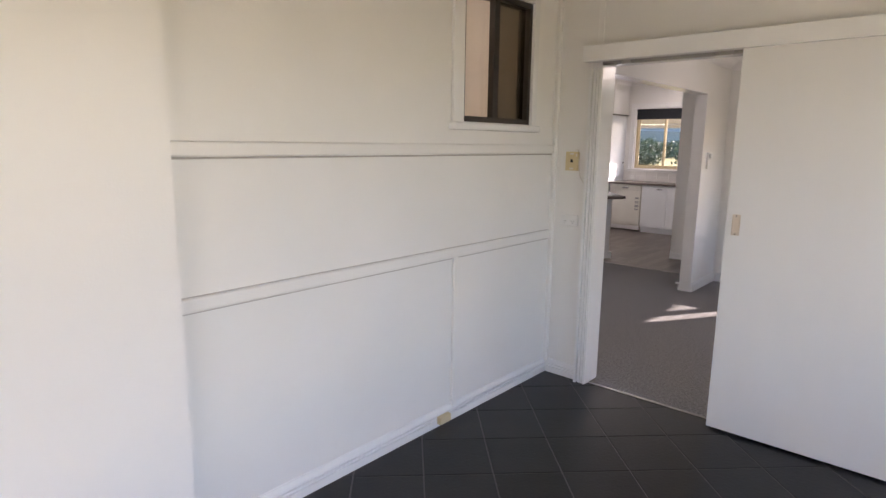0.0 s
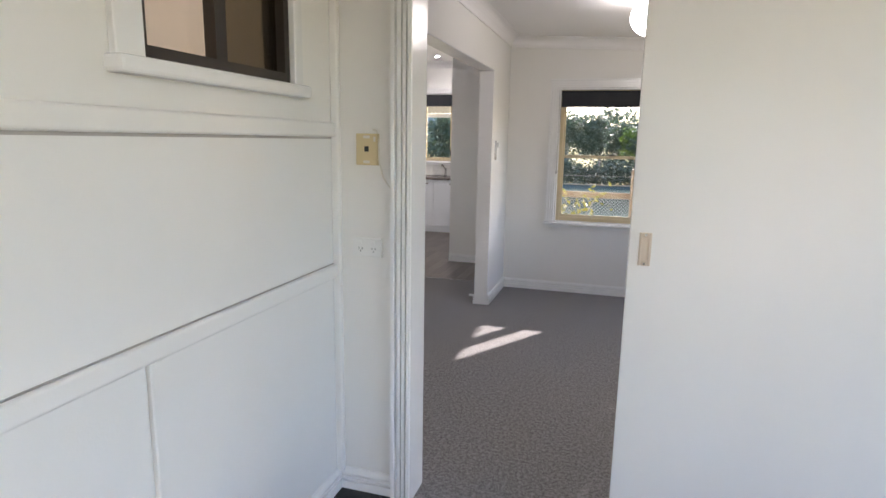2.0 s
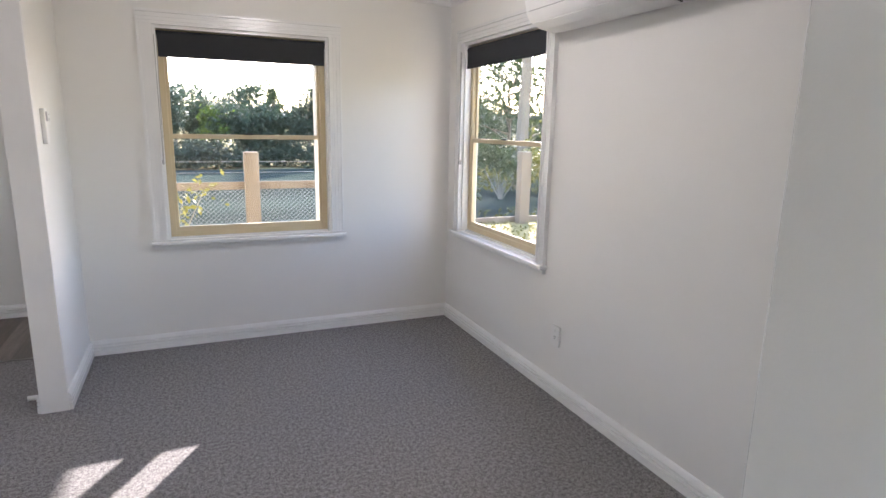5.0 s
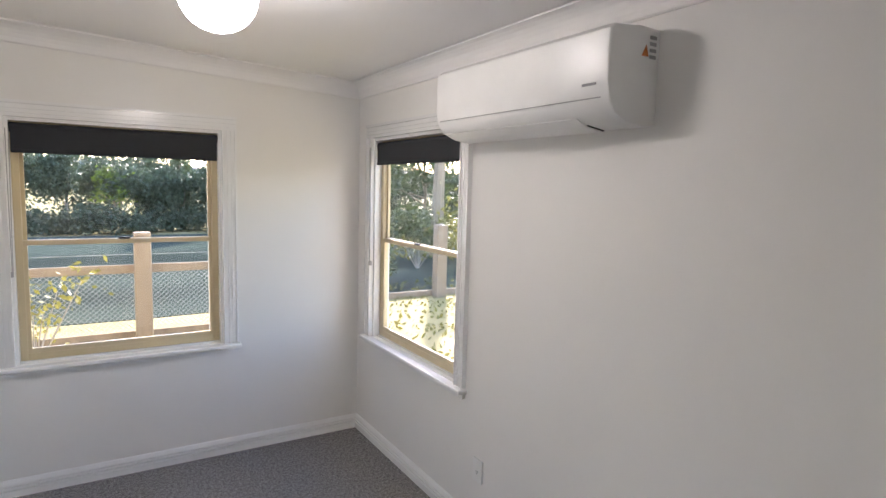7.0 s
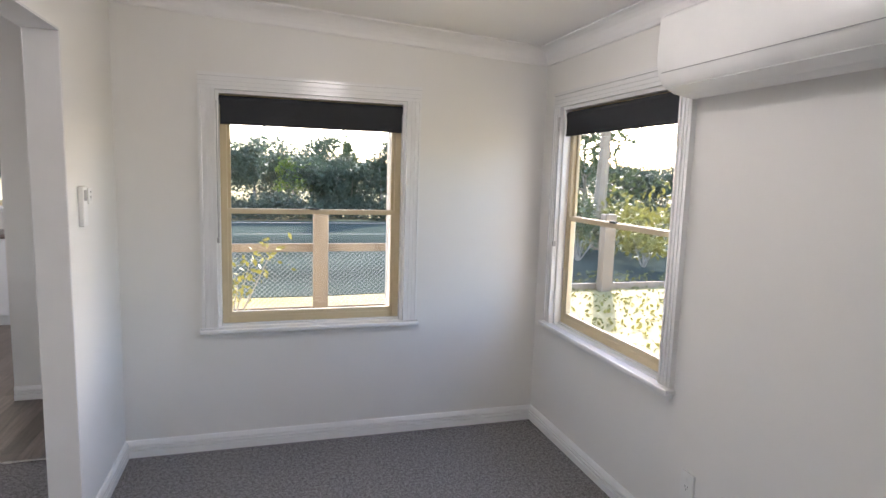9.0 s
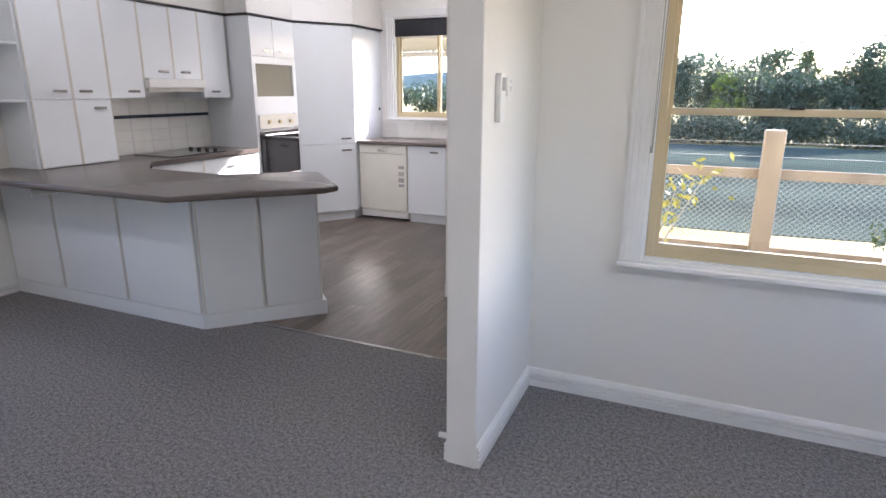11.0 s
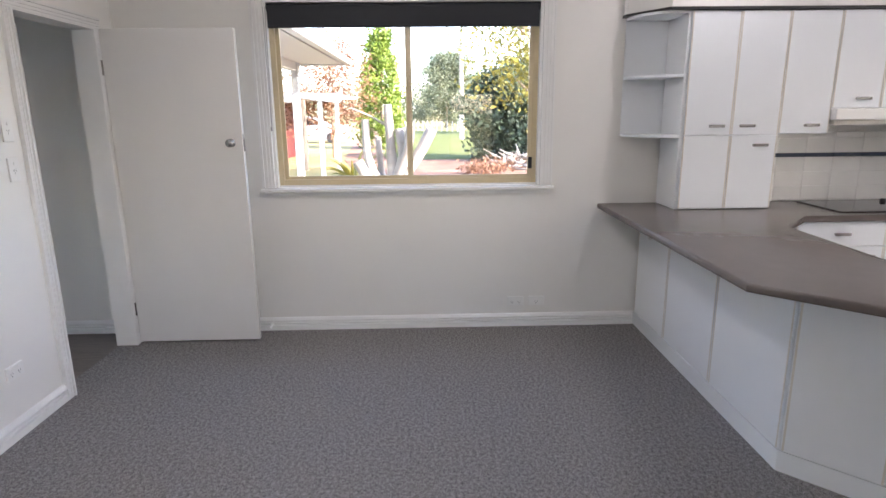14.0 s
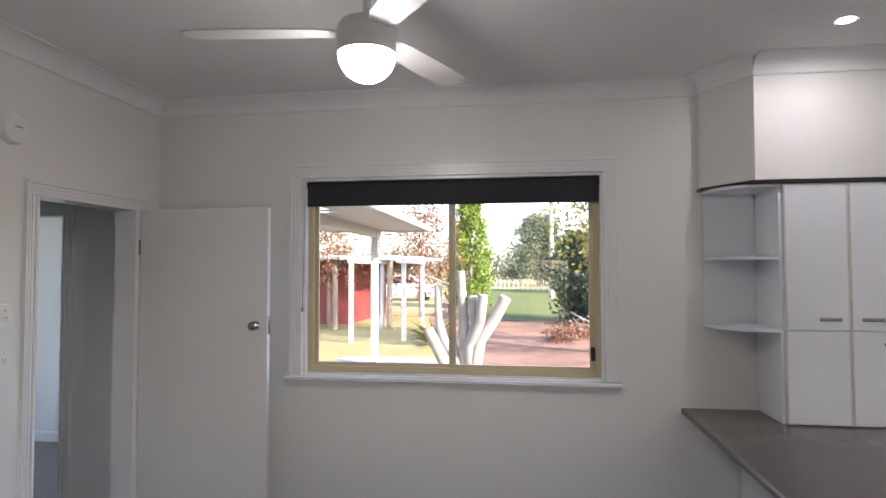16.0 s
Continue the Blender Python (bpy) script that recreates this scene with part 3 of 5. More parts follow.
# entry doorway with sliding door
e = empty("door_1", "white painted doorway with a wall-hung sliding door, slid open", "door", kind="structure")
sh = Shape(north(3.345))
flutes(sh, -1.195, -1.121, 0, 2.05, True, 0.045)
sh.done("architrave", M_TRIM, e)
Shape().box(-1.135, -1.115, 3.30, 3.47, 0, 2.045, 0.003).box(-0.315, -0.295, 3.33, 3.47, 0, 2.045, 0.003).box(-1.135, -0.295, 3.30, 3.47, 2.045, 2.06).done("jamb", M_TRIM, e)
sh = Shape(south(SY))
flutes(sh, -1.195, -1.123, 0, 2.05, True)
flutes(sh, -0.307, -0.235, 0, 2.05, True)
flutes(sh, -1.195, -0.235, 2.05, 2.13, False)
sh.done("architrave", M_TRIM, e)
Shape().box(-1.20, 0.72, 3.20, 3.30, 2.05, 2.14, 0.004, 2).done("pelmet", M_TRIM, e)
Shape().box(-1.10, 0.70, 3.262, 3.285, 2.03, 2.05).done("track", M_CHROME, e)
sd = empty("sliding_door", "flush white gloss sliding door with brass-toned pull, slid open", "door", loc=(0.09, 3.26, 0))
inv = Matrix.Translation(-sd.location)
Shape().box(-0.325, 0.505, 3.235, 3.272, 0.012, 2.06, 0.003, 2).done("leaf", M_DOOR, sd).matrix_parent_inverse = inv
s = Shape().box(-0.294, -0.2855, 3.228, 3.236, 1.105, 1.215, 0.002).box(-0.2635, -0.255, 3.228, 3.236, 1.105, 1.215, 0.002).box(-0.2855, -0.2635, 3.228, 3.236, 1.199, 1.215, 0.002).box(-0.2855, -0.2635, 3.228, 3.236, 1.105, 1.121, 0.002)
s.done("pull_plate", M_PULL, sd).matrix_parent_inverse = inv
Shape().prism([(-0.2855, 3.2345, 1.121), (-0.2635, 3.2345, 1.121), (-0.2855, 3.2295, 1.121)], (0, 0, 0.078)).done("pull_recess", M_PULL, sd).matrix_parent_inverse = inv
s = Shape()
for z in (1.112, 1.208):
    s.tube((-0.2745, 3.2265, z), (-0.2745, 3.2295, z), 0.004, seg=10)
s.done("screw", M_CHROME, sd).matrix_parent_inverse = inv

# hall doorway with open door
e = empty("door_2", "white painted doorway from the carpeted room to the hall", "door", kind="structure")
casing("architrave", south(SY), -5.066, -4.349, 0, 2.046, 0.066, e)
Shape().box(-5.08, -5.06, 3.33, 3.47, 0, 2.04).box(-4.355, -4.335, 3.33, 3.47, 0, 2.04).box(-5.08, -4.335, 3.33, 3.47, 2.04, 2.055).done("jamb", M_TRIM, e)
e = empty("door_3", "white painted doorway between the hall and a bedroom", "door", kind="structure")
casing("architrave", west(WX), 1.90, 2.78, 0, 2.04, 0.07, e)
hd = empty("hinged_door", "flush white painted door standing wide open against the wall", "door", loc=(-5.09, 3.86, 0))
inv = Matrix.Translation(-hd.location)
Shape().box(-5.135, -5.098, 3.475, 4.292, 0.012, 2.05, 0.003, 2).done("leaf", M_DOOR, hd).matrix_parent_inverse = inv
ball = [(0.0, 0.0), (0.024, 0.002), (0.026, 0.006), (0.012, 0.012), (0.011, 0.03), (0.022, 0.036), (0.027, 0.046), (0.024, 0.056), (0.012, 0.062), (0.004, 0.063)]
kn = Shape(lambda u, n, z: Vector((-5.098 + z, u, n))).lathe(ball, (4.222, 1.04 + 0.315, 0), 20).done("knob", M_CHROME, hd, True)
kn.matrix_parent_inverse = inv
Shape().box(-5.13, -5.103, 4.292, 4.2945, 1.30, 1.41).done("latch_plate", M_CHROME, hd).matrix_parent_inverse = inv
s = Shape()
for z in (0.25, 1.82):
    s.tube((-5.092, 3.473, z - 0.045), (-5.092, 3.473, z + 0.045), 0.006, seg=8)
s.done("hinge", M_CHROME, hd).matrix_parent_inverse = inv
tagged(Shape().tube((-5.31, 4.33, 0.05), (-5.20, 4.33, 0.05), 0.012, seg=12).done("door_stop", M_PLASTIC), "small white door stop on the skirting", "door stop")

# square opening trim on the partition end
structure(Shape().box(-1.594, -1.469, 6.335, 6.3455, 0, 2.10, 0.004, 2).done("trim", M_TRIM), "white painted edge of the partition opening", "trim")
structure(Shape().box(-1.594, -1.469, SY, 6.335, 2.092, 2.1005).done("trim", M_TRIM), "white painted head of the partition opening", "trim")

# ---- kitchen ----
TOP, THK = 0.90, 0.038
# carcass of the peninsula
pen = empty("kitchen_peninsula", "white laminate peninsula bench with a dark stone-look top", "kitchen bench", loc=(-4.2, 7.2, 0))
inv = Matrix.Translation(-pen.location)


def part(ob, inv):
    ob.matrix_parent_inverse = inv
    return ob


front = [(WX + 0.003, 6.985), (-3.505, 6.985), (-2.985, 7.505)]
back = [(-3.27, 7.79), (-3.70, 7.36), (WX + 0.003, 7.36)]
part(Shape().prism([(x, y, 0.096) for x, y in front + back], (0, 0, TOP - THK - 0.096)).done("carcass", M_LAM, pen), inv)
kick = [(WX + 0.003, 6.965), (-3.497, 6.965), (-2.955, 7.507), (-3.26, 7.81), (-3.72, 7.34), (WX + 0.003, 7.34)]
part(Shape().prism([(x, y, 0.0) for x, y in kick], (0, 0, 0.095)).done("kickboard", M_LAM, pen), inv)


def face_panels(a, b, cuts, z0, z1, name, parent, inv, mat, gap=0.012, thick=0.016, strip=True):
    """Upright panels on the line a-b, cut at fractions, with cream edge strips in the joints."""
    a, b = Vector((*a, 0)), Vector((*b, 0))
    d = (b - a).normalized()
    nrm = Vector((d.y, -d.x, 0))
    f = lambda u, n, z: a + d * u + nrm * n + Vector((0, 0, z))
    length = (b - a).length
    cuts = [c * length for c in cuts]
    for c0, c1 in zip(cuts, cuts[1:]):
        part(Shape(f).box(c0 + gap / 2, c1 - gap / 2, 0.001, thick, z0, z1, 0.003).done(name, mat, parent), inv)
        if strip:
            for c in (c0 + gap / 2, c1 - gap / 2 - 0.008):
                part(Shape(f).box(c, c + 0.008, thick, thick + 0.0015, z0 + 0.004, z1 - 0.004).done("edge_strip", M_GREYEDGE, parent), inv)
    return f


face_panels(front[0], front[1], (0, 0.30, 0.645, 1), 0.097, TOP - THK - 0.002, "panel", pen, inv, M_LAM)
face_panels(front[1], front[2], (0, 0.5, 1), 0.097, TOP - THK - 0.002, "panel", pen, inv, M_LAM)


def rounded_top(pts, z0, z1, r=0.012):
    sh = Shape()
    sh.prism([(x, y, z0) for x, y in pts], (0, 0, z1 - z0))
    es = [e for e in sh.bm.edges if abs(e.verts[0].co.z - e.verts[1].co.z) < 1e-6]
    bmesh.ops.bevel(sh.bm, geom=es, offset=r, segments=3, profile=0.5, affect="EDGES")
    return sh


top = [(WX + 0.002, 6.66), (-3.345, 6.66), (-2.745, 7.26), (-2.73, 7.36), (-3.16, 7.79), (-3.27, 7.80), (-3.66, 7.41), (-4.40, 7.44), (-4.70, 7.74), (-4.70, 8.99), (WX + 0.002, 8.99)]
part(rounded_top(top, TOP - THK, TOP).done("benchtop", M_BENCH, pen, True), inv)
part(Shape().box(-4.70, -4.685, 6.80, 6.97, 0.77, 0.858, 0.003).done("bracket", M_PLASTIC, pen), inv)


def handle(f, u, z, n, parent, inv, length=0.10):
    s = Shape(f).box(u - length / 2, u + length / 2, n + 0.018, n + 0.026, z - 0.009, z + 0.009, 0.003, 2)
    for q in (-length * 0.36, length * 0.36):
        s.box(u + q - 0.005, u + q + 0.005, n, n + 0.019, z - 0.004, z + 0.004)
    return part(s.done("handle", M_CHROME, parent), inv)


def cupboard(name, label, a, b, depth_dir, depth, z0, z1, doors, mat=None, strip=True):
    """A cupboard on the front line a-b. doors: (f0, f1, z0, z1, handle fraction, handle height or None)."""
    mat = mat or M_LAM
    a, b = Vector((*a, 0)), Vector((*b, 0))
    d = (b - a).normalized()
    nrm = Vector((d.y, -d.x, 0))
    e = empty(name, label, "kitchen cupboard", "kitchen cupboards", loc=(a + b) / 2 + Vector((0, 0, z0)))
    inv = Matrix.Translation(-e.location)
    f = lambda u, n, z: a + d * u + nrm * n + Vector((0, 0, z))
    L = (b - a).length
    part(Shape(f).box(0.001, L - 0.001, -depth, 0, z0, z1).done("carcass", mat, e), inv)
    for f0, f1, q0, q1, hf, hz in doors:
        u0, u1 = f0 * L + 0.002, f1 * L - 0.002
        ob = part(Shape(f).box(u0, u1, 0.001, 0.018, q0 + 0.002, q1 - 0.002, 0.003).done("door", mat, e), inv)
        if strip:
            for c in (u0, u1 - 0.008):
                part(Shape(f).box(c, c + 0.008, 0.018, 0.0195, q0 + 0.006, q1 - 0.006).done("edge_strip", M_GREYEDGE, e), inv)
        if hf is not None:
            handle(f, f0 * L + hf * (f1 - f0) * L, hz, 0.018, e, inv)
    return e, f, inv


UX = -4.995
# hutch on the bench, wall cupboards, hood cupboard, end cupboard
cupboard("hutch_cupboard", "tall white laminate cupboard standing on the bench", (UX, 7.085), (UX, 7.69), 0, 0.30, TOP + 0.001, 2.115,
         [(0, 0.5, 1.372, 2.113, 0.66, 1.43), (0.5, 1, 1.372, 2.113, 0.3, 1.43), (0, 0.5, TOP + 0.004, 1.372, None, 0), (0.5, 1, TOP + 0.004, 1.372, 0.62, 1.31)])
cupboard("wall_cupboard", "white laminate wall cupboard with a bar handle", (UX, 7.69), (UX, 8.01), 0, 0.30, 1.375, 2.115, [(0, 1, 1.377, 2.113, 0.62, 1.43)])
cupboard("wall_cupboard", "short white laminate wall cupboard above the range hood", (UX, 8.01), (UX, 8.63), 0, 0.30, 1.53, 2.115, [(0, 0.5, 1.532, 2.113, 0.6, 1.59), (0.5, 1, 1.532, 2.113, 0.35, 1.59)])
cupboard("wall_cupboard", "white laminate wall cupboard with a bar handle", (UX, 8.63), (UX, 8.965), 0, 0.30, 1.375, 2.115, [(0, 1, 1.377, 2.113, 0.4, 1.43)])
hood = empty("range_hood", "white slide-out range hood under the cupboard", "range hood", loc=(-5.0, 8.32, 1.45))
hi = Matrix.Translation(-hood.location)
part(Shape().box(WX, -4.93, 8.015, 8.625, 1.46, 1.529, 0.006, 2).done("body", M_PLASTIC, hood), hi)
part(Shape().box(WX + 0.02, -4.96, 8.03, 8.61, 1.43, 1.46).done("filter", M_GREYEDGE, hood), hi)

# open quarter-round end shelves
es = empty("end_shelf", "white open quarter-round shelf unit on the end of the cupboards", "shelf", loc=(-5.2, 6.95, 1.4))
ei = Matrix.Translation(-es.location)
part(Shape().box(UX - 0.30, UX, 7.068, 7.083, TOP + 0.001, 2.115).done("side", M_LAM, es), ei)
part(Shape().box(WX + 0.001, WX + 0.012, 6.79, 7.068, 1.36, 2.115).done("back", M_LAM, es), ei)
for z in (1.36, 1.73, 2.10):
    pts = [(WX + 0.012, 7.068), (UX, 7.068)]
    for k in range(8):
        a = k / 7 * math.pi / 2
        pts.append((WX + 0.05 + (UX - WX - 0.05) * math.cos(a), 6.99 - 0.20 * math.sin(a)))
    pts.append((WX + 0.012, 6.79))
    part(Shape().prism([(x, y, z) for x, y in pts], (0, 0, 0.016)).done("shelf", M_LAM, es), ei)

# bulkhead above the cupboards, following their fronts
bulk = [(WX, 6.775), (WX + 0.06, 6.775), (UX + 0.02, 6.955), (UX + 0.02, 8.985), (-4.72, 8.985), (-4.72, 9.66), (-4.33, 10.18), (-4.33, KN), (WX, KN)]
structure(Shape().prism([(x, y, 2.135) for x, y in bulk], (0, 0, H_MAIN - 2.135)).done("wall_bulkhead", M_WALL), "off-white boxed bulkhead above the kitchen cupboards", "bulkhead")
# Black strip stands in for shade between cupboard tops and bulkhead.
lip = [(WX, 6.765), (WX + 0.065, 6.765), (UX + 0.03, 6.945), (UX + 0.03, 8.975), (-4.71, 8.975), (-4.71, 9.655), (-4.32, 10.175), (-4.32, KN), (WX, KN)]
structure(Shape().prism([(x, y, 2.117) for x, y in lip], (0, 0, 0.016)).done("trim", M_BLACK), "thin black strip put in as the shadow line over the cupboards", "trim")


def cove_run(pts, z):
    for (ax, ay), (bx, by) in zip(pts, pts[1:]):
        a, b = Vector((ax, ay, 0)), Vector((bx, by, 0))
        d = (b - a).normalized()
        nrm = Vector((-d.y, d.x, 0))
        cornice(lambda u, n, q, a=a, d=d, nrm=nrm: a + d * u + nrm * n + Vector((0, 0, q)), -0.005, (b - a).length + 0.005, z)


cove_run([bulk[1], bulk[2], bulk[3]], H_MAIN)
cove_run(bulk[4:8], H_MAIN)

# splashback tiles are laid at the end of the file; base cupboards under the wall bench
cupboard("base_cupboard", "white laminate drawers under the cooktop bench", (-4.74, 7.72), (-4.74, 8.985), 0, 0.55, 0.10, TOP - THK - 0.001,
         [(0, 0.45, 0.70, TOP - THK - 0.004, 0.5, 0.78), (0.45, 1, 0.70, TOP - THK - 0.004, 0.5, 0.78), (0, 0.45, 0.11, 0.70, 0.8, 0.64), (0.45, 1, 0.11, 0.70, 0.2, 0.64)])
ck = empty("cooktop", "black ceramic glass cooktop set into the bench", "cooktop", loc=(-5.0, 8.33, TOP))
ci = Matrix.Translation(-ck.location)
part(Shape().box(-5.24, -4.78, 8.03, 8.64, TOP + 0.0005, TOP + 0.007, 0.003).done("glass", M_BLACKGLASS, ck), ci)
for k in range(4):
    part(Shape().lathe([(0.018, 0), (0.018, 0.012), (0.014, 0.02), (0.003, 0.021)], (-5.16 + k * 0.10, 8.585, TOP + 0.007), 14).done("knob", M_BLACK, ck, True), ci)

# oven tower
ot, f, oi = cupboard("oven_tower", "tall white laminate tower with built-in oven and microwave niche", (-4.74, 9.0), (-4.74, 9.66), 0, 0.565, 0.10, 2.115,
                     [(0, 0.5, 1.755, 2.113, 0.66, 1.815), (0.5, 1, 1.755, 2.113, 0.36, 1.815), (0, 1, 0.11, 0.585, 0.5, 0.52)], strip=False)
part(Shape(f).box(0.002, 0.05, 0.001, 0.018, 0.59, 1.75).box(0.61, 0.658, 0.001, 0.018, 0.59, 1.75).box(0.05, 0.61, 0.001, 0.018, 1.69, 1.75).box(0.05, 0.61, 0.001, 0.018, 1.215, 1.385).done("surround", M_LAM, ot), oi)
# Flat dark panel carries the niche's inner shade in its colour.
part(Shape(f).box(0.05, 0.61, 0.0005, 0.003, 1.385, 1.69).done("niche", M_SHADE, ot), oi)
ov = empty("oven", "built-in electric oven with black glass door and cream control panel", "oven", loc=f(0.33, 0, 0.6))
vi = Matrix.Translation(-ov.location)
part(Shape(f).box(0.035, 0.625, 0.019, 0.034, 1.075, 1.21, 0.004, 2).done("control_panel", M_DW, ov), vi)
part(Shape(f).box(0.035, 0.625, 0.019, 0.040, 0.615, 1.055, 0.005, 2).done("door", M_BLACKGLASS, ov), vi)
part(Shape(f).box(0.10, 0.56, 0.040, 0.0415, 0.70, 0.95).done("door_window", M_BLACKGLASS, ov), vi)
part(Shape(f).box(0.035, 0.625, 0.019, 0.036, 0.59, 0.612, 0.003).done("lower_trim", M_DW, ov), vi)
s = Shape(f).tube((0.06, 0.075, 1.02), (0.60, 0.075, 1.02), 0.009, seg=10)
for u in (0.09, 0.57):
    s.tube((u, 0.038, 1.02), (u, 0.076, 1.02), 0.006, seg=8)
part(s.done("handle", M_CHROME, ov, True), vi)
for u in (0.17, 0.33, 0.50):
    part(Shape(f).tube((u, 0.034, 1.14), (u, 0.054, 1.14), 0.021, 0.017, 14).done("knob", M_AGED, ov, True), vi)

# diagonal pantry
pa, pb = (-4.74, 9.665), (-4.355, 10.19)
pn = empty("pantry", "tall white laminate corner pantry with bar handles", "kitchen cupboard", "kitchen cupboards", loc=(-4.7, 10.2, 0))
pi = Matrix.Translation(-pn.location)
poly = [pa, pb, (-4.355, KN - 0.002), (WX + 0.002, KN - 0.002), (WX + 0.002, 9.665)]
part(Shape().prism([(x, y, 0.10) for x, y in poly], (0, 0, 2.015)).done("carcass", M_LAM, pn), pi)
part(Shape().prism([(-4.76, 9.70, 0.0), (-4.40, 10.19, 0.0), (-4.40, 10.7, 0.0), (-5.2, 10.7, 0.0), (-5.2, 9.70, 0.0)], (0, 0, 0.10)).done("kickboard", M_LAM, pn), pi)
a, b = Vector((*pa, 0)), Vector((*pb, 0))
d = (b - a).normalized()
pf = lambda u, n, z: a + d * u + Vector((d.y, -d.x, 0)) * n + Vector((0, 0, z))
L = (b - a).length
for q0, q1, hz in ((0.11, 0.868, 0.80), (0.872, 2.112, 0.93)):
    part(Shape(pf).box(0.003, L - 0.003, 0.001, 0.018, q0, q1, 0.003).done("door", M_LAM, pn), pi)
    handle(pf, L - 0.12, hz, 0.018, pn, pi, 0.12)
part(Shape(east(-4.355)).box(10.74, 10.76, 0.001, 0.016, 1.22, 1.25, 0.003).done("catch", M_BLACK, pn), pi)

# sink run under the window
sk = empty("sink_bench", "white laminate sink cupboards with dark stone-look top", "kitchen bench", loc=(-3.2, 10.5, 0))
si = Matrix.Translation(-sk.location)
part(rounded_top([(-4.352, 10.205), (KX - 0.002, 10.205), (KX - 0.002, KN - 0.002), (-4.352, KN - 0.002)], TOP - THK, TOP).done("benchtop", M_BENCH, sk, True), si)
part(Shape().box(-3.72, KX - 0.002, 10.25, KN - 0.002, 0.10, TOP - THK).done("carcass", M_LAM, sk), si)
part(Shape().box(-3.72, KX - 0.002, 10.29, 10.31, 0.0, 0.10).done("kickboard", M_LAM, sk), si)
f = face_panels((-3.72, 10.25), (KX - 0.002, 10.25), (0, 0.34, 0.67, 1), 0.11, TOP - THK - 0.003, "door", sk, si, M_LAM, 0.004, strip=False)
for k in range(3):
    handle(f, 0.33 + k * 0.45, 0.80, 0.016, sk, si)
tap = empty("tap", "chrome kitchen mixer tap behind the sink", "tap", loc=(-3.2, 10.70, TOP))
dw = empty("dishwasher", "cream enamel dishwasher with grey labels, built under the bench", "dishwasher", loc=(-4.03, 10.4, 0))
di = Matrix.Translation(-dw.location)
part(Shape().box(-4.335, -3.725, 10.26, 10.78, 0.03, TOP - THK - 0.002).done("body", M_DW, dw), di)
part(Shape().box(-4.33, -3.73, 10.225, 10.259, 0.125, 0.76, 0.004, 2).done("door", M_DW, dw), di)
part(Shape().box(-4.33, -3.73, 10.225, 10.259, 0.765, TOP - THK - 0.004, 0.004, 2).done("control_panel", M_DW, dw), di)
part(Shape().box(-4.33, -3.73, 10.245, 10.26, 0.035, 0.105, 0.003).done("kickboard", M_PLASTIC, dw), di)
part(Shape().box(-4.09, -3.97, 10.212, 10.226, 0.79, 0.81, 0.004).done("handle", M_CHROME, dw), di)
for z0, z1, m in ((0.60, 0.635, M_PAPER), (0.52, 0.57, M_WHITEOUT), (0.45, 0.50, M_PAPER), (0.40, 0.43, M_PAPER)):
    part(Shape().box(-3.83, -3.76, 10.2235, 10.2255, z0, z1).done("sticker", m, dw), di)
part(Shape().lathe([(0.026, 0), (0.026, 0.01), (0.018, 0.02), (0.018, 0.12), (0.014, 0.13), (0.004, 0.131)], (-3.2, 10.70, TOP), 16).done("base", M_CHROME, tap, True), Matrix.Translation(-tap.location))
part(Shape().tube((-3.2, 10.70, TOP + 0.11), (-3.2, 10.50, TOP + 0.20), 0.011, 0.010, 12).tube((-3.2, 10.50, TOP + 0.20), (-3.2, 10.49, TOP + 0.165), 0.011, seg=12).done("spout", M_CHROME, tap, True), Matrix.Translation(-tap.location))

# ---- fixtures ----
# Unseen lamp added to warm the pane of the small window.
ol = empty("bathroom_fill", "round warm lamp added out of sight to light the bathroom", "ceiling light", loc=(-2.3, 2.3, 2.65))
part(Shape().lathe([(0.14, 0), (0.14, -0.03), (0.10, -0.07), (0.01, -0.08)], (-2.3, 2.3, 2.65), 28).done("bowl", M_BATHFILL, ol, True), Matrix.Translation(-ol.location))
# ceiling fan with light
FX, FY = -3.87, 5.225
fan = empty("ceiling_fan", "white three-blade ceiling fan with a lit opal light", "ceiling fan", loc=(FX, FY, H_MAIN))
fi = Matrix.Translation(-fan.location)
part(Shape().lathe([(0.012, -0.002), (0.068, -0.003), (0.062, -0.03), (0.022, -0.085), (0.016, -0.09), (0.016, -0.175), (0.05, -0.185), (0.05, -0.186)], (FX, FY, H_MAIN), 28).done("rod", M_PLASTIC, fan, True), fi)
part(Shape().lathe([(0.05, 0.0), (0.095, -0.010), (0.108, -0.03), (0.110, -0.065), (0.098, -0.082), (0.105, -0.086), (0.108, -0.12), (0.105, -0.125)], (FX, FY, 2.582), 32).done("motor", M_PLASTIC, fan, True), fi)
bowl = [(0.104, 0.0)] + [(0.104 * math.cos(k / 8 * math.pi / 2), -0.10 * math.sin(k / 8 * math.pi / 2)) for k in range(1, 8)] + [(0.004, -0.10)]
part(Shape().lathe(bowl, (FX, FY, 2.457), 32).done("light_bowl", M_BOWL, fan, True), fi)
for ang in (-83, 157, 37):
    ca, sa = math.cos(radians(ang)), math.sin(radians(ang))
    tilt = math.tan(radians(-8))
    fr = lambda u, n, z: Vector((FX + u * ca - n * sa, FY + u * sa + n * ca, 2.535 + n * tilt + z))
    outline = [(0.09, -0.03), (0.16, -0.055), (0.40, -0.066), (0.60, -0.062), (0.655, -0.045), (0.668, 0.0), (0.655, 0.045), (0.60, 0.062), (0.40, 0.066), (0.16, 0.055), (0.09, 0.03)]
    part(Shape(fr).prism([(u, n, 0) for u, n in outline], (0, 0, 0.007)).done("blade", M_PLASTIC, fan), fi)


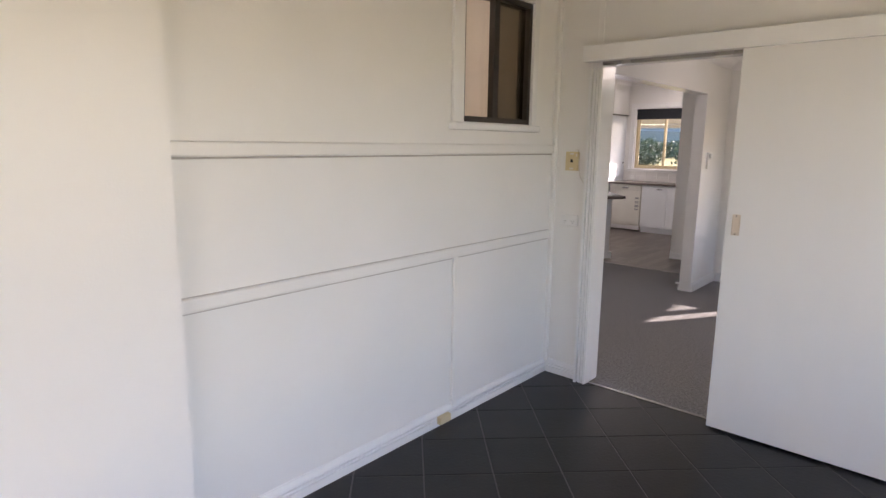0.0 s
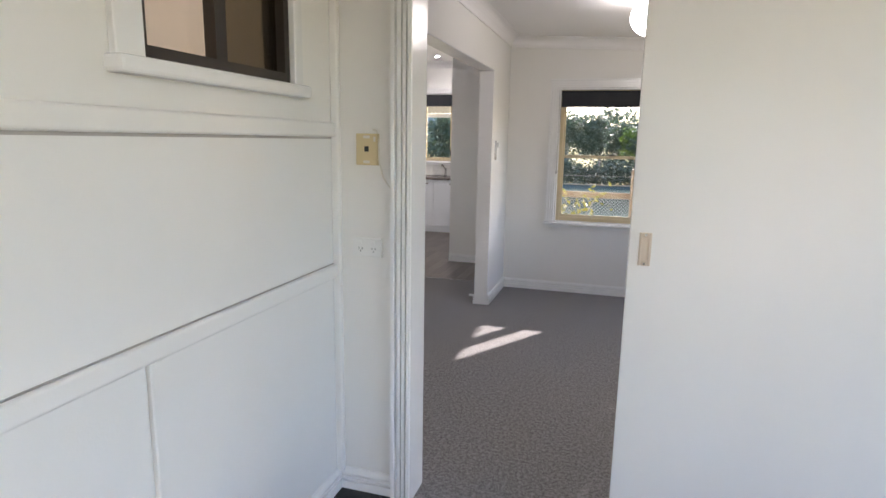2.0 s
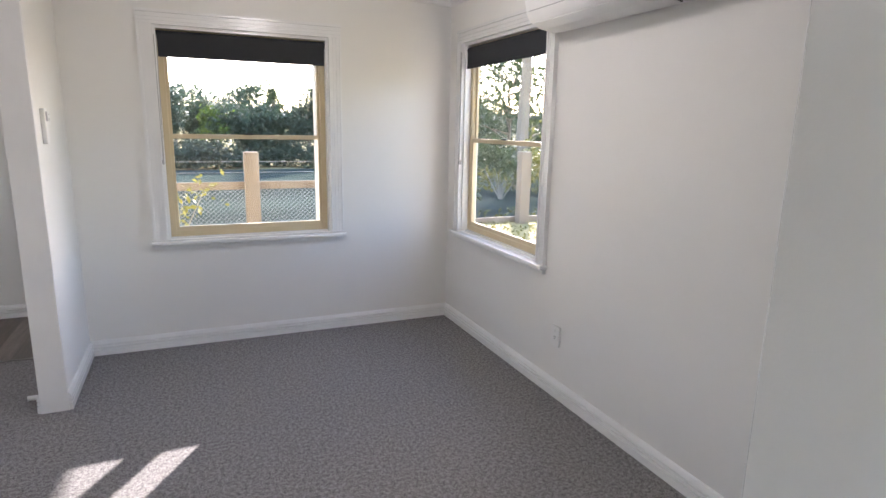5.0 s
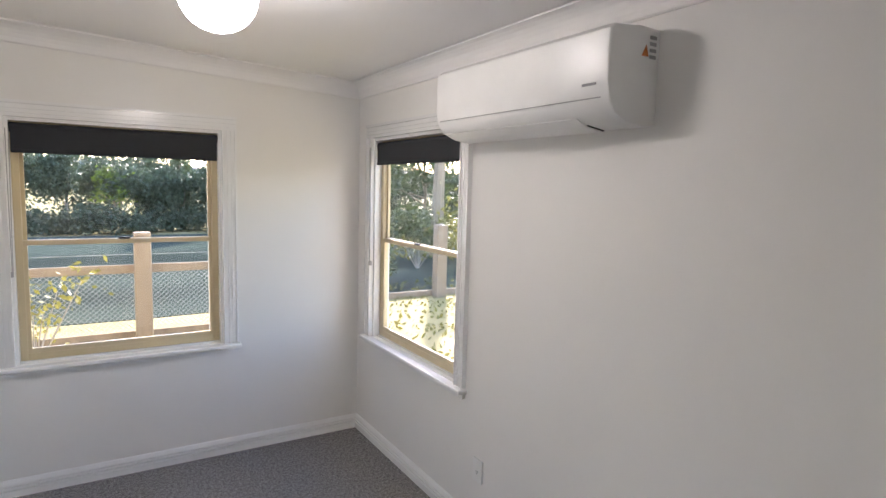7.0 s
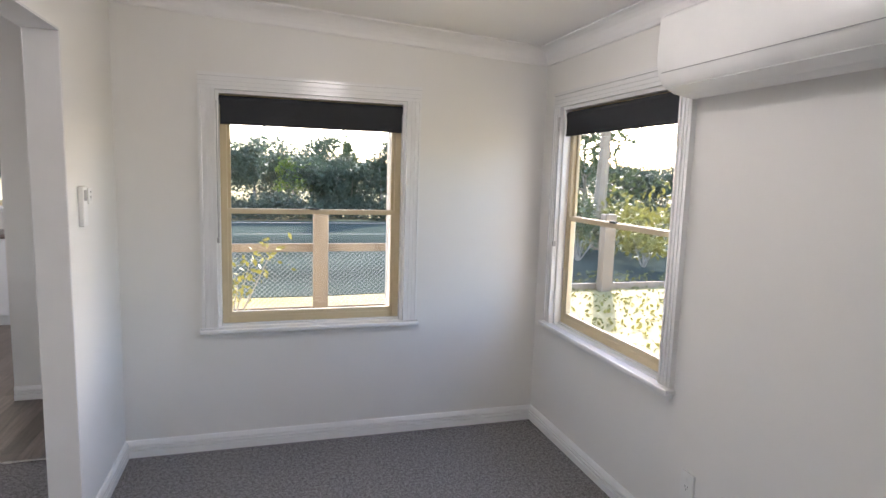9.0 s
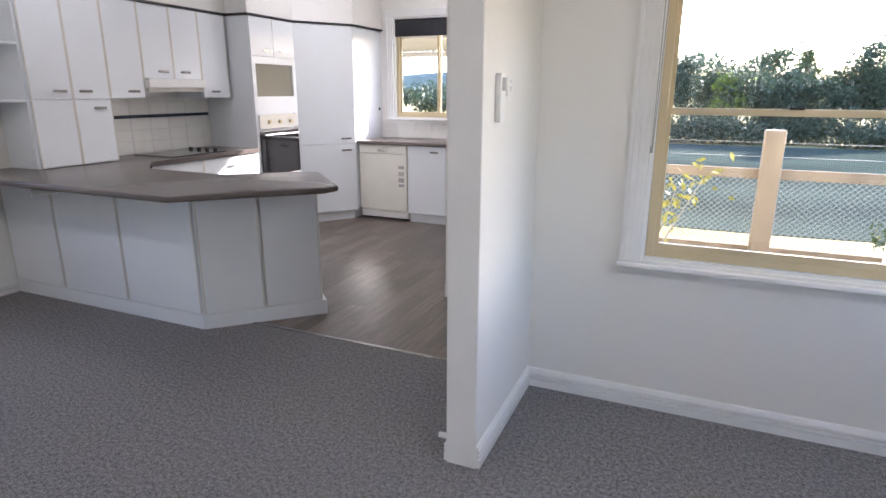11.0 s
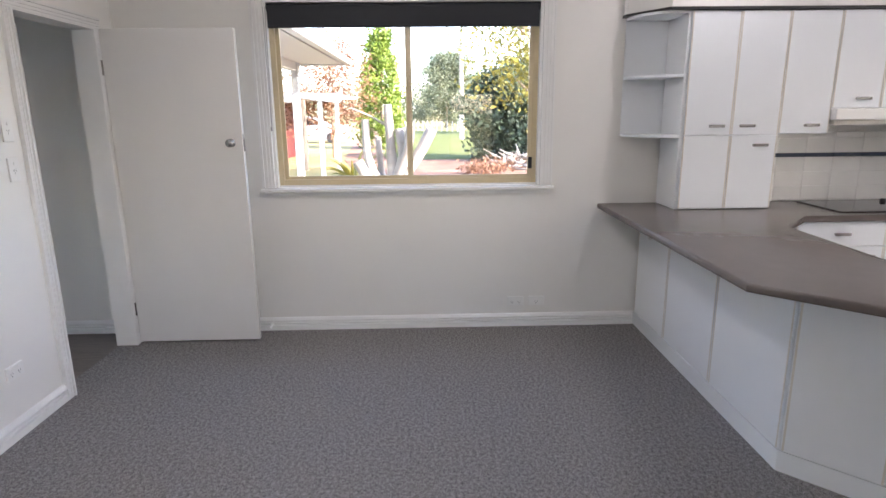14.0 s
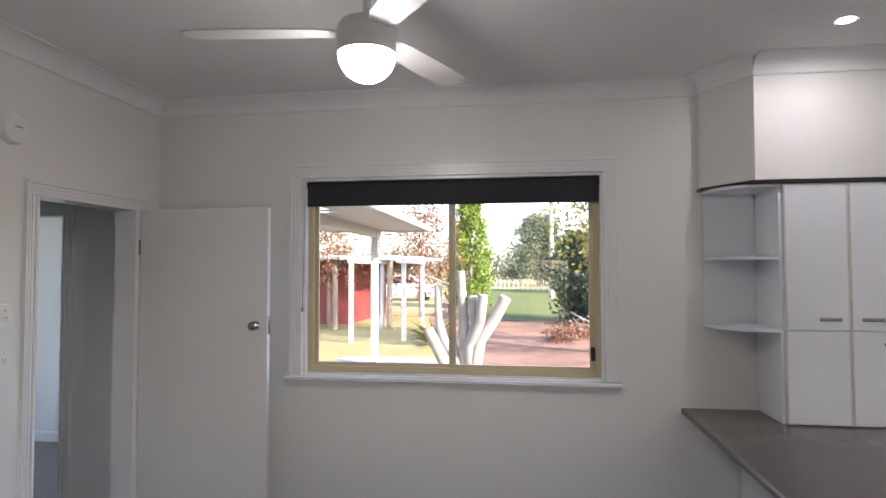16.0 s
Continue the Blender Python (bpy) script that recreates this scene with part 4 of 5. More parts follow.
def downlight(x, y):
    e = empty("downlight", "small round recessed downlight, switched on; all but the first are added", "downlight", "downlights", loc=(x, y, H_MAIN))
    i = Matrix.Translation(-e.location)
    part(Shape().lathe([(0.034, -0.001), (0.034, -0.004), (0.046, -0.006), (0.048, -0.001)], (x, y, H_MAIN), 24).done("ring", M_PLASTIC, e, True), i)
    part(Shape().lathe([(0.033, -0.001), (0.033, -0.0045), (0.002, -0.0046)], (x, y, H_MAIN), 24).done("lens", M_LAMP2, e), i)


downlight(-4.55, 7.18)
# The remaining downlights are unseen, added as kitchen fill.
downlight(-3.3, 8.7)
downlight(-4.1, 9.4)
downlight(-2.8, 9.5)
downlight(-3.2, 10.15)
# round opal ceiling light over the sitting end
GX, GY = -0.255, 5.44
gz = slope(GX)
gl = empty("ceiling_light", "round opal glass ceiling light, switched on", "ceiling light", loc=(GX, GY, gz))
gi = Matrix.Translation(-gl.location)
part(Shape().lathe([(0.075, 0.02), (0.075, -0.02), (0.07, -0.024)], (GX, GY, gz), 24).done("base", M_PLASTIC, gl, True), gi)
part(Shape().lathe([(0.122 * math.sin(k / 14 * math.pi) + 0.002, -0.13 + 0.115 * math.cos(k / 14 * math.pi)) for k in range(15)], (GX, GY, gz), 32).done("globe", M_LAMP, gl, True), gi)

# air conditioner
ac = empty("air_conditioner", "white wall-mounted split air conditioner", "air conditioner", loc=(EX, 5.19, 1.94))
ai = Matrix.Translation(-ac.location)
A0, A1 = 4.69, 5.71
prof = [(0, 1.930), (-0.06, 1.920), (-0.14, 1.932), (-0.19, 1.955), (-0.215, 1.99), (-0.225, 2.05), (-0.225, 2.205), (-0.205, 2.222), (-0.10, 2.23), (0, 2.23)]
sh = Shape(east(EX)).prism([(A0, n, z) for n, z in prof], (A1 - A0, 0, 0))
ends = [ed for ed in sh.bm.edges if abs(ed.verts[0].co.y - ed.verts[1].co.y) < 1e-6]
bmesh.ops.bevel(sh.bm, geom=ends, offset=0.008, segments=2, profile=0.5, affect="EDGES")
part(sh.done("body", M_PLASTIC, ac, True), ai)
vane = [(-0.075, 1.9195), (-0.145, 1.930), (-0.192, 1.952), (-0.195, 1.948), (-0.146, 1.924), (-0.075, 1.914)]
part(Shape(east(EX)).prism([(A0 + 0.16, n, z) for n, z in vane], (A1 - A0 - 0.20, 0, 0)).done("vane", M_PLASTIC, ac), ai)
part(Shape(east(EX)).prism([(A0 + 0.155, n, z) for n, z in [(-0.066, 1.9205), (-0.066, 1.917), (-0.142, 1.928), (-0.142, 1.932)]], (A1 - A0 - 0.19, 0, 0)).done("slot", M_BLACK, ac), ai)
part(Shape(east(EX)).box(A0 + 0.03, A1 - 0.03, -0.2225, -0.2215, 2.001, 2.004).done("seam", M_PAPER, ac), ai)
part(Shape(east(EX)).box(A0 + 0.05, A0 + 0.11, -0.2265, -0.2245, 2.042, 2.050).done("badge", M_PAPER, ac), ai)
part(Shape(east(EX)).prism([(A0 + 0.05, -0.196, 1.967), (A0 + 0.09, -0.196, 1.967), (A0 + 0.09, -0.208, 1.985), (A0 + 0.05, -0.208, 1.985)], (0, -0.0015, -0.001)).done("display", M_PAPER, ac), ai)
s = Shape(east(EX))
for k in range(4):
    s.box(A0 - 0.0015, A0 + 0.001, -0.050, -0.020, 2.135 + k * 0.02, 2.146 + k * 0.02)
part(s.done("sticker", M_PAPER, ac), ai)
part(Shape(east(EX)).prism([(A0 + 0.001, -0.085, 2.14), (A0 + 0.001, -0.055, 2.14), (A0 + 0.001, -0.066, 2.175)], (-0.003, 0, 0)).done("warning_sticker", M_ORANGE, ac), ai)

# switches, sockets, telephone point, detectors
socket(north(3.345), -1.313, 1.075, 0.125, 0.075)
socket(east(EX), 5.60, 0.345, 0.075, 0.115, "white plastic single power point on the wall", 1)
socket(west(WX), 6.095, 0.19, 0.115, 0.07)
socket(west(WX), 6.245, 0.19, 0.115, 0.07, "white plastic aerial and data outlet on the wall", 1)
socket(south(SY), -3.95, 0.33, 0.115, 0.07, "white plastic double power point on the wall")
for z, h in ((1.47, 0.115), (1.28, 0.115)):
    socket(south(SY), -4.19, z, 0.07, h, "white plastic light switch plate on the wall", 1)
ph = empty("telephone_point", "aged cream telephone wall plate with a short cable", "telephone point", loc=(-1.305, 3.345, 1.455))
pi2 = Matrix.Translation(-ph.location)
part(Shape(north(3.345)).box(-1.352, -1.262, -0.022, 0, 1.40, 1.52, 0.003, 2).done("plate", M_AGED, ph), pi2)
part(Shape(north(3.345)).box(-1.316, -1.298, -0.024, -0.02, 1.452, 1.472, 0.001).done("jack", M_BLACK, ph), pi2)
for xa, xb, za, zb in ((-1.320, -1.294, 1.502, 1.512), (-1.320, -1.294, 1.408, 1.418), (-1.278, -1.270, 1.49, 1.508)):
    part(Shape(north(3.345)).box(xa, xb, -0.0235, -0.0215, za, zb).done("clip", M_GREYEDGE, ph), pi2)
cab = [(-1.285, 1.535), (-1.268, 1.53), (-1.262, 1.48), (-1.258, 1.41), (-1.245, 1.36), (-1.222, 1.325), (-1.195, 1.30)]
s = Shape(north(3.345))
for (xa, za), (xb, zb) in zip(cab, cab[1:]):
    s.tube((xa, -0.012, za), (xb, -0.012, zb), 0.0035, seg=8)
part(s.done("cable", M_GREYEDGE, ph, True), pi2)
yb = Shape(west(BX)).box(2.20, 2.29, -0.045, -0.015, 0.018, 0.062, 0.004, 2).done("junction_box", M_AGED)
tagged(yb, "small aged cream cable junction box on the skirting", "junction box")
sd = empty("smoke_alarm", "round white smoke alarm high on the wall", "smoke alarm", loc=(-4.20, SY, 2.33))
part(Shape(lambda u, n, z: Vector((u, SY + z, n))).lathe([(0.072, 0), (0.072, 0.018), (0.062, 0.036), (0.03, 0.042), (0.004, 0.043)], (-4.20, 2.33, 0), 28).done("body", M_PLASTIC, sd, True), Matrix.Translation(-sd.location))
part(Shape(lambda u, n, z: Vector((u, SY + z, n))).box(-4.225, -4.185, 2.335, 2.342, 0.041, 0.044).done("vent", M_PAPER, sd), Matrix.Translation(-sd.location))
tc = empty("wall_remote", "slim white remote control in a wall holder", "remote control", loc=(-1.473, 6.50, 1.42))
part(Shape(west(-1.473)).box(6.475, 6.53, -0.022, 0, 1.33, 1.50, 0.004, 2).done("body", M_PLASTIC, tc), Matrix.Translation(-tc.location))
part(Shape(west(-1.473)).box(6.485, 6.52, -0.0235, -0.0215, 1.44, 1.485).done("screen", M_PAPER, tc), Matrix.Translation(-tc.location))
sw = socket(west(-1.473), 6.62, 1.455, 0.06, 0.07, "small white switch plate on the wall", 1)
tagged(Shape().tube((-1.592, 6.42, 0.06), (-1.66, 6.42, 0.06), 0.012, seg=12).done("door_stop", M_PLASTIC), "small white door stop on the skirting", "door stop")


# ---- outdoors ----
GZ = -0.22
structure(Shape().box(-1500, 1500, -1500, 1500, GZ - 0.5, GZ).done("ground", M_GRASS), "dry grassy paddock reaching to the horizon", "ground")
structure(Shape().prism([(-70, -2.0, GZ), (-70, 0.5, GZ), (-26, 3.4, GZ), (-23, 12.0, GZ), (-9.0, 14.0, GZ), (-6.5, 12.0, GZ), (-6.6, 5.9, GZ), (-12, 4.7, GZ), (-24, 2.2, GZ)], (0, 0, 0.012)).done("road", M_DIRT), "red gravel drive with leaf litter and shade streaks in its colour", "drive")
structure(Shape().prism([(-60, 2.2, GZ), (-60, 22, GZ), (-24, 18.0, GZ), (-23.5, 3.9, GZ), (-26, 3.6, GZ)], (0, 0, 0.02)).done("lawn", M_LAWN), "green mown lawn beside the drive", "lawn")
structure(Shape().box(-13.2, -6.0, 2.2, 4.3, GZ, -0.05).done("pavement", M_CONC), "pale concrete path along the porch", "path")
structure(Shape().box(-2.2, 1.6, NY + 0.14, 9.9, GZ, -0.12).done("pavement", M_CONC), "pale concrete apron outside the window", "path")
structure(Shape().prism([(-4.6, 14.5, GZ), (-3.6, 12.3, GZ), (0, 12.25, GZ), (9, 12.9, GZ), (17, 15.0, GZ), (22, 18.0, GZ), (20, 25.0, GZ), (8, 25.8, GZ), (-4, 25.4, GZ), (-5.5, 20.0, GZ)], (0, 0, 0.01)).done("water", M_WATER), "still grey-green pond beyond the fence", "water")


def leaves(name, mat, blobs, count, size, label, category, kind="", parent=None, seed=1):
    """A crown of small leaf faces scattered through ragged clumps (x, y, z, rx, ry, rz)."""
    rng = np.random.default_rng(seed)
    vol = np.array([b[3] * b[4] * b[5] for b in blobs]) ** 0.67
    pick = rng.choice(len(blobs), count, p=vol / vol.sum())
    b = np.array(blobs)[pick]
    d = rng.normal(size=(count, 3))
    d /= np.linalg.norm(d, axis=1)[:, None]
    r = rng.random((count, 1)) ** 0.5 * (1 + 0.25 * np.abs(rng.normal(size=(count, 1))))
    lump = 1 + 0.35 * np.sin(d[:, :1] * 7 + b[:, :1]) * np.cos(d[:, 1:2] * 6 + b[:, 1:2] * 3)
    c = b[:, :3] + d * r * lump * b[:, 3:]
    x = rng.normal(size=(count, 3))
    x /= np.linalg.norm(x, axis=1)[:, None]
    y = np.cross(x, rng.normal(size=(count, 3)))
    y /= np.linalg.norm(y, axis=1)[:, None]
    s = size * (0.5 + rng.random((count, 1)))
    v = np.stack([c - x * s, c - y * s * 0.5, c + x * s, c + y * s * 0.5], 1).reshape(-1, 3)
    me = bpy.data.meshes.new(name)
    me.from_pydata(v.tolist(), [], np.arange(count * 4).reshape(-1, 4).tolist())
    me.materials.append(mat)
    ob = new(name, me)
    ob.parent = parent
    if category:
        tagged(ob, label, category, kind=kind)
    return ob


def tree(name, label, x, y, h, spread, mat, seed, leaf=0.11, count=2600, low=0.3, bark=None, thin=1.0):
    rng = random.Random(seed)
    e = empty(name, label, "tree", loc=(x, y, GZ))
    i = Matrix.Translation(-e.location)
    s = Shape()
    s.tube((x, y, GZ - 0.1), (x + 0.1, y, GZ + h * 0.35), 0.020 * h, 0.013 * h, 8)
    s.tube((x + 0.1, y, GZ + h * 0.35), (x, y + 0.1, GZ + h * 0.8), 0.013 * h, 0.005 * h, 8)
    blobs = []
    count_b = 26
    for k in range(count_b):
        a = k * 2.4 + rng.random()
        q01 = (k + rng.random()) / count_b
        zz = GZ + h * (low + (0.96 - low) * q01)
        wide = math.sin(math.pi * min(1.0, 0.25 + 0.75 * q01)) ** 0.6
        rr = spread * (0.15 + 0.75 * rng.random()) * (0.25 + 0.75 * wide)
        px, py = x + rr * math.cos(a), y + rr * math.sin(a)
        if k % 2 == 0:
            s.tube((x + 0.05, y, min(GZ + h * 0.75, zz - 0.12 * h)), (px, py, zz), 0.010 * h, 0.003 * h, 6)
        q = spread * (0.24 + 0.2 * rng.random()) * thin
        blobs.append((px, py, zz, q * 1.25, q * 1.25, q * 0.75))
    part(s.done("trunk", bark or M_TIMBER, e), i)
    ob = leaves("crown", mat, blobs, count, leaf, "", "", parent=e, seed=seed)
    part(ob, i)
    return e


# dark belt of trees on the far bank of the pond: low scrub, then crowns on short trunks
rng = random.Random(5)
blobs = []
trunks = Shape()
for k in range(64):
    h = 0.6 + 0.55 * rng.random()
    blobs.append((-5.0 + k * 0.42, 26.6 + rng.uniform(-0.7, 0.9), GZ + h * 0.45, 0.75, 0.6, h * 0.5))
for k in range(26):
    x, y = -4.6 + k * 1.05 + rng.uniform(-0.3, 0.3), 28.5 + rng.uniform(-1.2, 2.5)
    top = 2.05 + 0.4 * math.sin(k * 0.9) + 0.45 * rng.random()
    trunks.tube((x, y, GZ - 0.1), (x + rng.uniform(-0.2, 0.2), y, top * 0.75), 0.07, 0.04, 6)
    for q in range(9):
        w = 0.42 + 0.25 * rng.random()
        blobs.append((x + rng.uniform(-0.68, 0.68), y + rng.uniform(-0.5, 0.5), 0.9 + (top - 0.95) * rng.random(), w, w, w * 0.62))
    if k % 6 != 2:
        blobs.append((x + 0.5, y + 0.3, 0.62, 0.66, 0.5, 0.5))
leaves("tree_belt", M_LEAF_DARK, blobs, 190000, 0.06, "belt of dark green trees beyond the pond", "trees", "stuff", seed=3)
tagged(trunks.done("belt_trunks", M_BARK), "thin pale trunks under the tree belt", "trunks", kind="stuff")
blobs = []
for k in range(30):
    h = 0.7 + 1.0 * rng.random()
    x = 6.5 + k * 0.8
    blobs.append((x, 15.5 + rng.uniform(-0.8, 5.0), GZ + h * 0.5, 0.8, 0.8, h * 0.5))
leaves("scrub", M_LEAF_YEL, blobs, 15000, 0.06, "sunlit yellow-green scrub beyond the side path", "scrub", "stuff", seed=14)
blobs = []
for k in range(60):
    x = -70 + k * 2.6 + rng.uniform(-1, 1)
    h = (3.6 + 1.8 * rng.random() if k > 20 else 1.3 + 0.9 * rng.random()) + (2.4 if 24 < k < 31 else 0.0)
    for q in range(4):
        w = 1.5 + rng.random()
        blobs.append((x + rng.uniform(-1.6, 1.6), 92 + rng.uniform(-6, 10), GZ + h * (0.25 + 0.65 * rng.random()), w, w, w * 0.7))
leaves("tree_line", M_LEAF_DARK, blobs, 60000, 0.26, "distant line of grey-green trees", "trees", "stuff", seed=4)
tree("gum_tree", "tall thin gum tree above the tree belt", 5.2, 29, 4.6, 1.0, M_LEAF, 12, 0.08, 2600, 0.35, thin=0.75)
tree("gum_tree", "tall thin gum tree above the tree belt", 2.6, 30, 3.3, 0.55, M_LEAF, 13, 0.07, 1100, 0.4, thin=0.7)
tree("gum_tree", "pale leafy gum tree above the tree belt", 0.1, 27.6, 2.3, 0.7, M_LEAF_LIME, 14, 0.06, 1500, 0.5)
tree("gum_tree", "tall thin gum tree above the tree belt", 8.3, 29.5, 4.2, 0.9, M_LEAF, 15, 0.08, 1500, 0.4, thin=0.7)

# fence outside the north window
fe = empty("paddock_fence", "weathered timber post and rail fence with wire mesh", "fence", loc=(0, 11, GZ))
fi2 = Matrix.Translation(-fe.location)
for k in range(-3, 2):
    x = -0.11 + k * 2.6
    top_z = 1.09 + 0.03 * math.sin(k * 3.1)
    part(Shape().box(x - 0.09, x + 0.09, 10.92, 11.08, GZ - 0.1, top_z, 0.015, 2).done("post", M_TIMBER, fe), fi2)
part(Shape().box(-7.9, 2.55, 11.085, 11.12, 0.60, 0.70, 0.004).done("rail", M_TIMBER, fe), fi2)
part(Shape().box(-7.9, 2.55, 11.085, 11.12, GZ + 0.02, GZ + 0.12, 0.004).done("rail", M_TIMBER, fe), fi2)
s = Shape()
for k in range(110):
    x = -4.9 + k * 0.062
    s.tube((x, 11.13, -0.1), (x + 0.8, 11.13, 0.62), 0.0022, seg=3)
    s.tube((x + 0.8, 11.135, -0.1), (x, 11.135, 0.62), 0.0022, seg=3)
for z in (0.82, 0.96):
    s.tube((-7.9, 11.1, z), (2.55, 11.1, z), 0.003, seg=4)
part(s.done("wire_mesh", M_IRON, fe), fi2)


def shrub(label, x, y, h, r, mat, seed, count=900, leaf=0.05):
    rg = random.Random(seed)
    e = empty("shrub", label, "shrub", loc=(x, y, GZ))
    i = Matrix.Translation(-e.location)
    s = Shape()
    blobs = []
    for k in range(9):
        a, q = rg.random() * math.tau, r * (0.2 + 0.7 * rg.random())
        p = (x + q * math.cos(a), y + q * math.sin(a), GZ + h * (0.35 + 0.6 * rg.random()))
        s.tube((x, y, GZ - 0.05), p, 0.014, 0.004, 5)
        blobs.append((*p, r * 0.36, r * 0.36, h * 0.2))
    part(s.done("stem", M_BARK, e), i)
    part(leaves("foliage", mat, blobs, count, leaf, "", "", parent=e, seed=seed), i)
    return e


shrub("leafy yellow-green shrub by the fence", -1.15, 10.3, 1.0, 0.6, M_LEAF_YEL, 21, 300, 0.034)
leaves("fallen_leaves", M_LEAF_YEL, [(2.0 + 0.6 * (k % 9), 7.6 + 0.8 * (k // 9), GZ + 0.02, 0.6, 0.6, 0.012) for k in range(72)], 2600, 0.035, "scatter of dry yellow leaves on the ground", "fallen leaves", "stuff", seed=19)
shrub("low green shrub by the fence", 1.3, 10.7, 0.5, 0.6, M_LEAF, 23, 400, 0.05)
shrub("low green shrub behind the side fence post", 4.0, 13.4, 0.75, 0.55, M_LEAF, 24, 900, 0.045)
shrub("grey-green shrub behind the side fence post", 5.9, 15.2, 1.35, 0.8, M_LEAF, 25, 1300, 0.055)
shrub("yellow-green shrub behind the side fence post", 6.9, 14.2, 1.0, 0.7, M_LEAF_YEL, 28, 900, 0.05)
shrub("yellow-green shrub outside the kitchen window", -6.9, 17.5, 1.0, 1.1, M_LEAF_YEL, 26, 1500, 0.06)
shrub("dark green shrub outside the kitchen window", -13.6, 31.0, 1.5, 1.6, M_LEAF_DARK, 27, 2600, 0.09)
tree("garden_tree", "dark green tree in the paddock behind the kitchen", -9.0, 30.0, 2.9, 1.1, M_LEAF_DARK, 36, 0.09, 4200, 0.2)
# Two tall crowns added above the view to dapple sun entering window 2.
tree("side_tree", "yellow-green tree added beyond the side window to filter the sun", 8.2, 18.2, 9.8, 0.9, M_LEAF_YEL, 31, 0.09, 1000, 0.68)
tree("side_tree", "tall green tree added beyond the side window to filter the sun", 7.5, 17.1, 9.2, 0.9, M_LEAF, 35, 0.09, 1000, 0.68)
tree("side_tree", "green tree beyond the side window", 11.0, 24.0, 4.6, 2.6, M_LEAF, 33, 0.10, 3000, 0.25)
sr = Shape().box(2.4, 7.6, 12.16, 12.20, GZ - 0.02, GZ + 0.10, 0.004).done("edging_board", M_TIMBER)
tagged(sr, "weathered timber edging board at the foot of the fence post", "edging board")
p = Shape().box(4.5, 4.7, 11.95, 12.12, GZ - 0.1, 1.05, 0.012, 2).done("fence_post", M_TIMBER)
tagged(p, "weathered timber fence post by the side path", "fence post")

# veranda roof corner outside the north window
ve = empty("veranda", "white painted veranda corner post and roof edge", "veranda", loc=(1.25, 8.9, GZ))
vei = Matrix.Translation(-ve.location)
part(Shape().box(0.095, 0.195, 7.75, 7.85, -0.125, VBZ + 0.12, 0.006).done("post", M_WHITEOUT, ve), vei)
# Beam and roof sheet sit out of view, placed to clip the sun patch.
part(Shape().box(VPX - 0.05, VPX + 0.05, NY + 0.12, VPY + 1.6, VBZ, VBZ + 0.12, 0.005).done("beam", M_WHITEOUT, ve), vei)
part(Shape().box(-2.2, VPX + 0.08, NY + 0.12, VPY + 1.65, VBZ + 0.121, VBZ + 0.18).done("roof_sheet", M_IRON, ve), vei)

# low skillion roof outside the kitchen window
kr = empty("kitchen_awning", "pale corrugated awning roof outside the kitchen window", "awning", loc=(-5.7, 12, 2.2))
kri = Matrix.Translation(-kr.location)
ribs = Shape()
for k in range(47):
    x = -8.0 + k * 0.1
    ribs.prism([(x, 10.95, 2.40), (x + 0.05, 10.95, 2.425), (x + 0.1, 10.95, 2.40), (x + 0.1, 10.95, 2.404), (x + 0.05, 10.95, 2.429), (x, 10.95, 2.404)], (0, 2.17, -0.375))
part(ribs.done("roof_sheet", M_WHITEOUT, kr), kri)
part(Shape().box(-8.0, -3.3, 13.02, 13.08, 1.955, 2.03, 0.004).box(-8.0, -3.3, 12.0, 12.06, 2.13, 2.20, 0.004).done("batten", M_WHITEOUT, kr), kri)
for x in (-7.95, -3.42):
    part(Shape().box(x, x + 0.08, 13.0, 13.08, GZ - 0.1, 1.955, 0.005).done("post", M_WHITEOUT, kr), kri)

# porch, shed, car, pergola west of the wide window
po = empty("porch", "white porch roof with gutter and posts along the house wing", "porch", loc=(-9, 3, GZ))
pq = Matrix.Translation(-po.location)
part(Shape().prism([(-12.6, 3.95, 2.46), (-9.1, 3.95, 2.46), (-9.1, 2.0, 2.46), (-12.6, 2.0, 2.46)], (0, 0, 0.06)).box(-9.1, -6.6, 3.45, 3.95, 2.46, 2.52).done("roof_sheet", M_IRON, po), pq)
part(Shape().box(-12.6, -6.6, 3.42, 3.88, 2.425, 2.445).box(-12.55, -9.1, 2.0, 3.42, 2.425, 2.445).done("soffit", M_WHITEOUT, po), pq)
part(Shape().box(-12.65, -6.6, 3.95, 4.07, 2.40, 2.50, 0.012, 2).box(-12.72, -12.6, 2.0, 4.07, 2.40, 2.50, 0.012, 2).done("gutter", M_WHITEOUT, po), pq)
for x, y in ((-12.2, 3.1),):
    part(Shape().box(x - 0.06, x + 0.06, y - 0.06, y + 0.06, -0.05, 2.425, 0.008).done("post", M_WHITEOUT, po), pq)
part(Shape().box(-12.5, -9.1, 3.02, 3.14, 2.28, 2.424).done("beam", M_WHITEOUT, po), pq)

pg = empty("pergola", "white timber pergola frame in the garden", "pergola", loc=(-17, 2.5, GZ))
pj = Matrix.Translation(-pg.location)
for x, y in ((-16.6, 1.33), (-17.1, 2.63), (-20.0, 1.33), (-20.0, 2.63)):
    part(Shape().box(x - 0.055, x + 0.055, y - 0.055, y + 0.055, GZ - 0.1, 1.86, 0.008).done("post", M_WHITEOUT, pg), pj)
for x in (-16.7, -18.4, -20.2):
    part(Shape().box(x - 0.03, x + 0.03, 1.0, 3.25, 1.96, 2.04).done("rafter", M_WHITEOUT, pg), pj)
part(Shape().box(-20.4, -16.4, 1.29, 1.37, 1.86, 1.96).box(-20.4, -16.4, 2.59, 2.67, 1.86, 1.96).done("beam", M_WHITEOUT, pg), pj)
shed = empty("shed", "open carport shed with a red wall and flat iron roof", "shed", loc=(-24, -0.5, GZ))
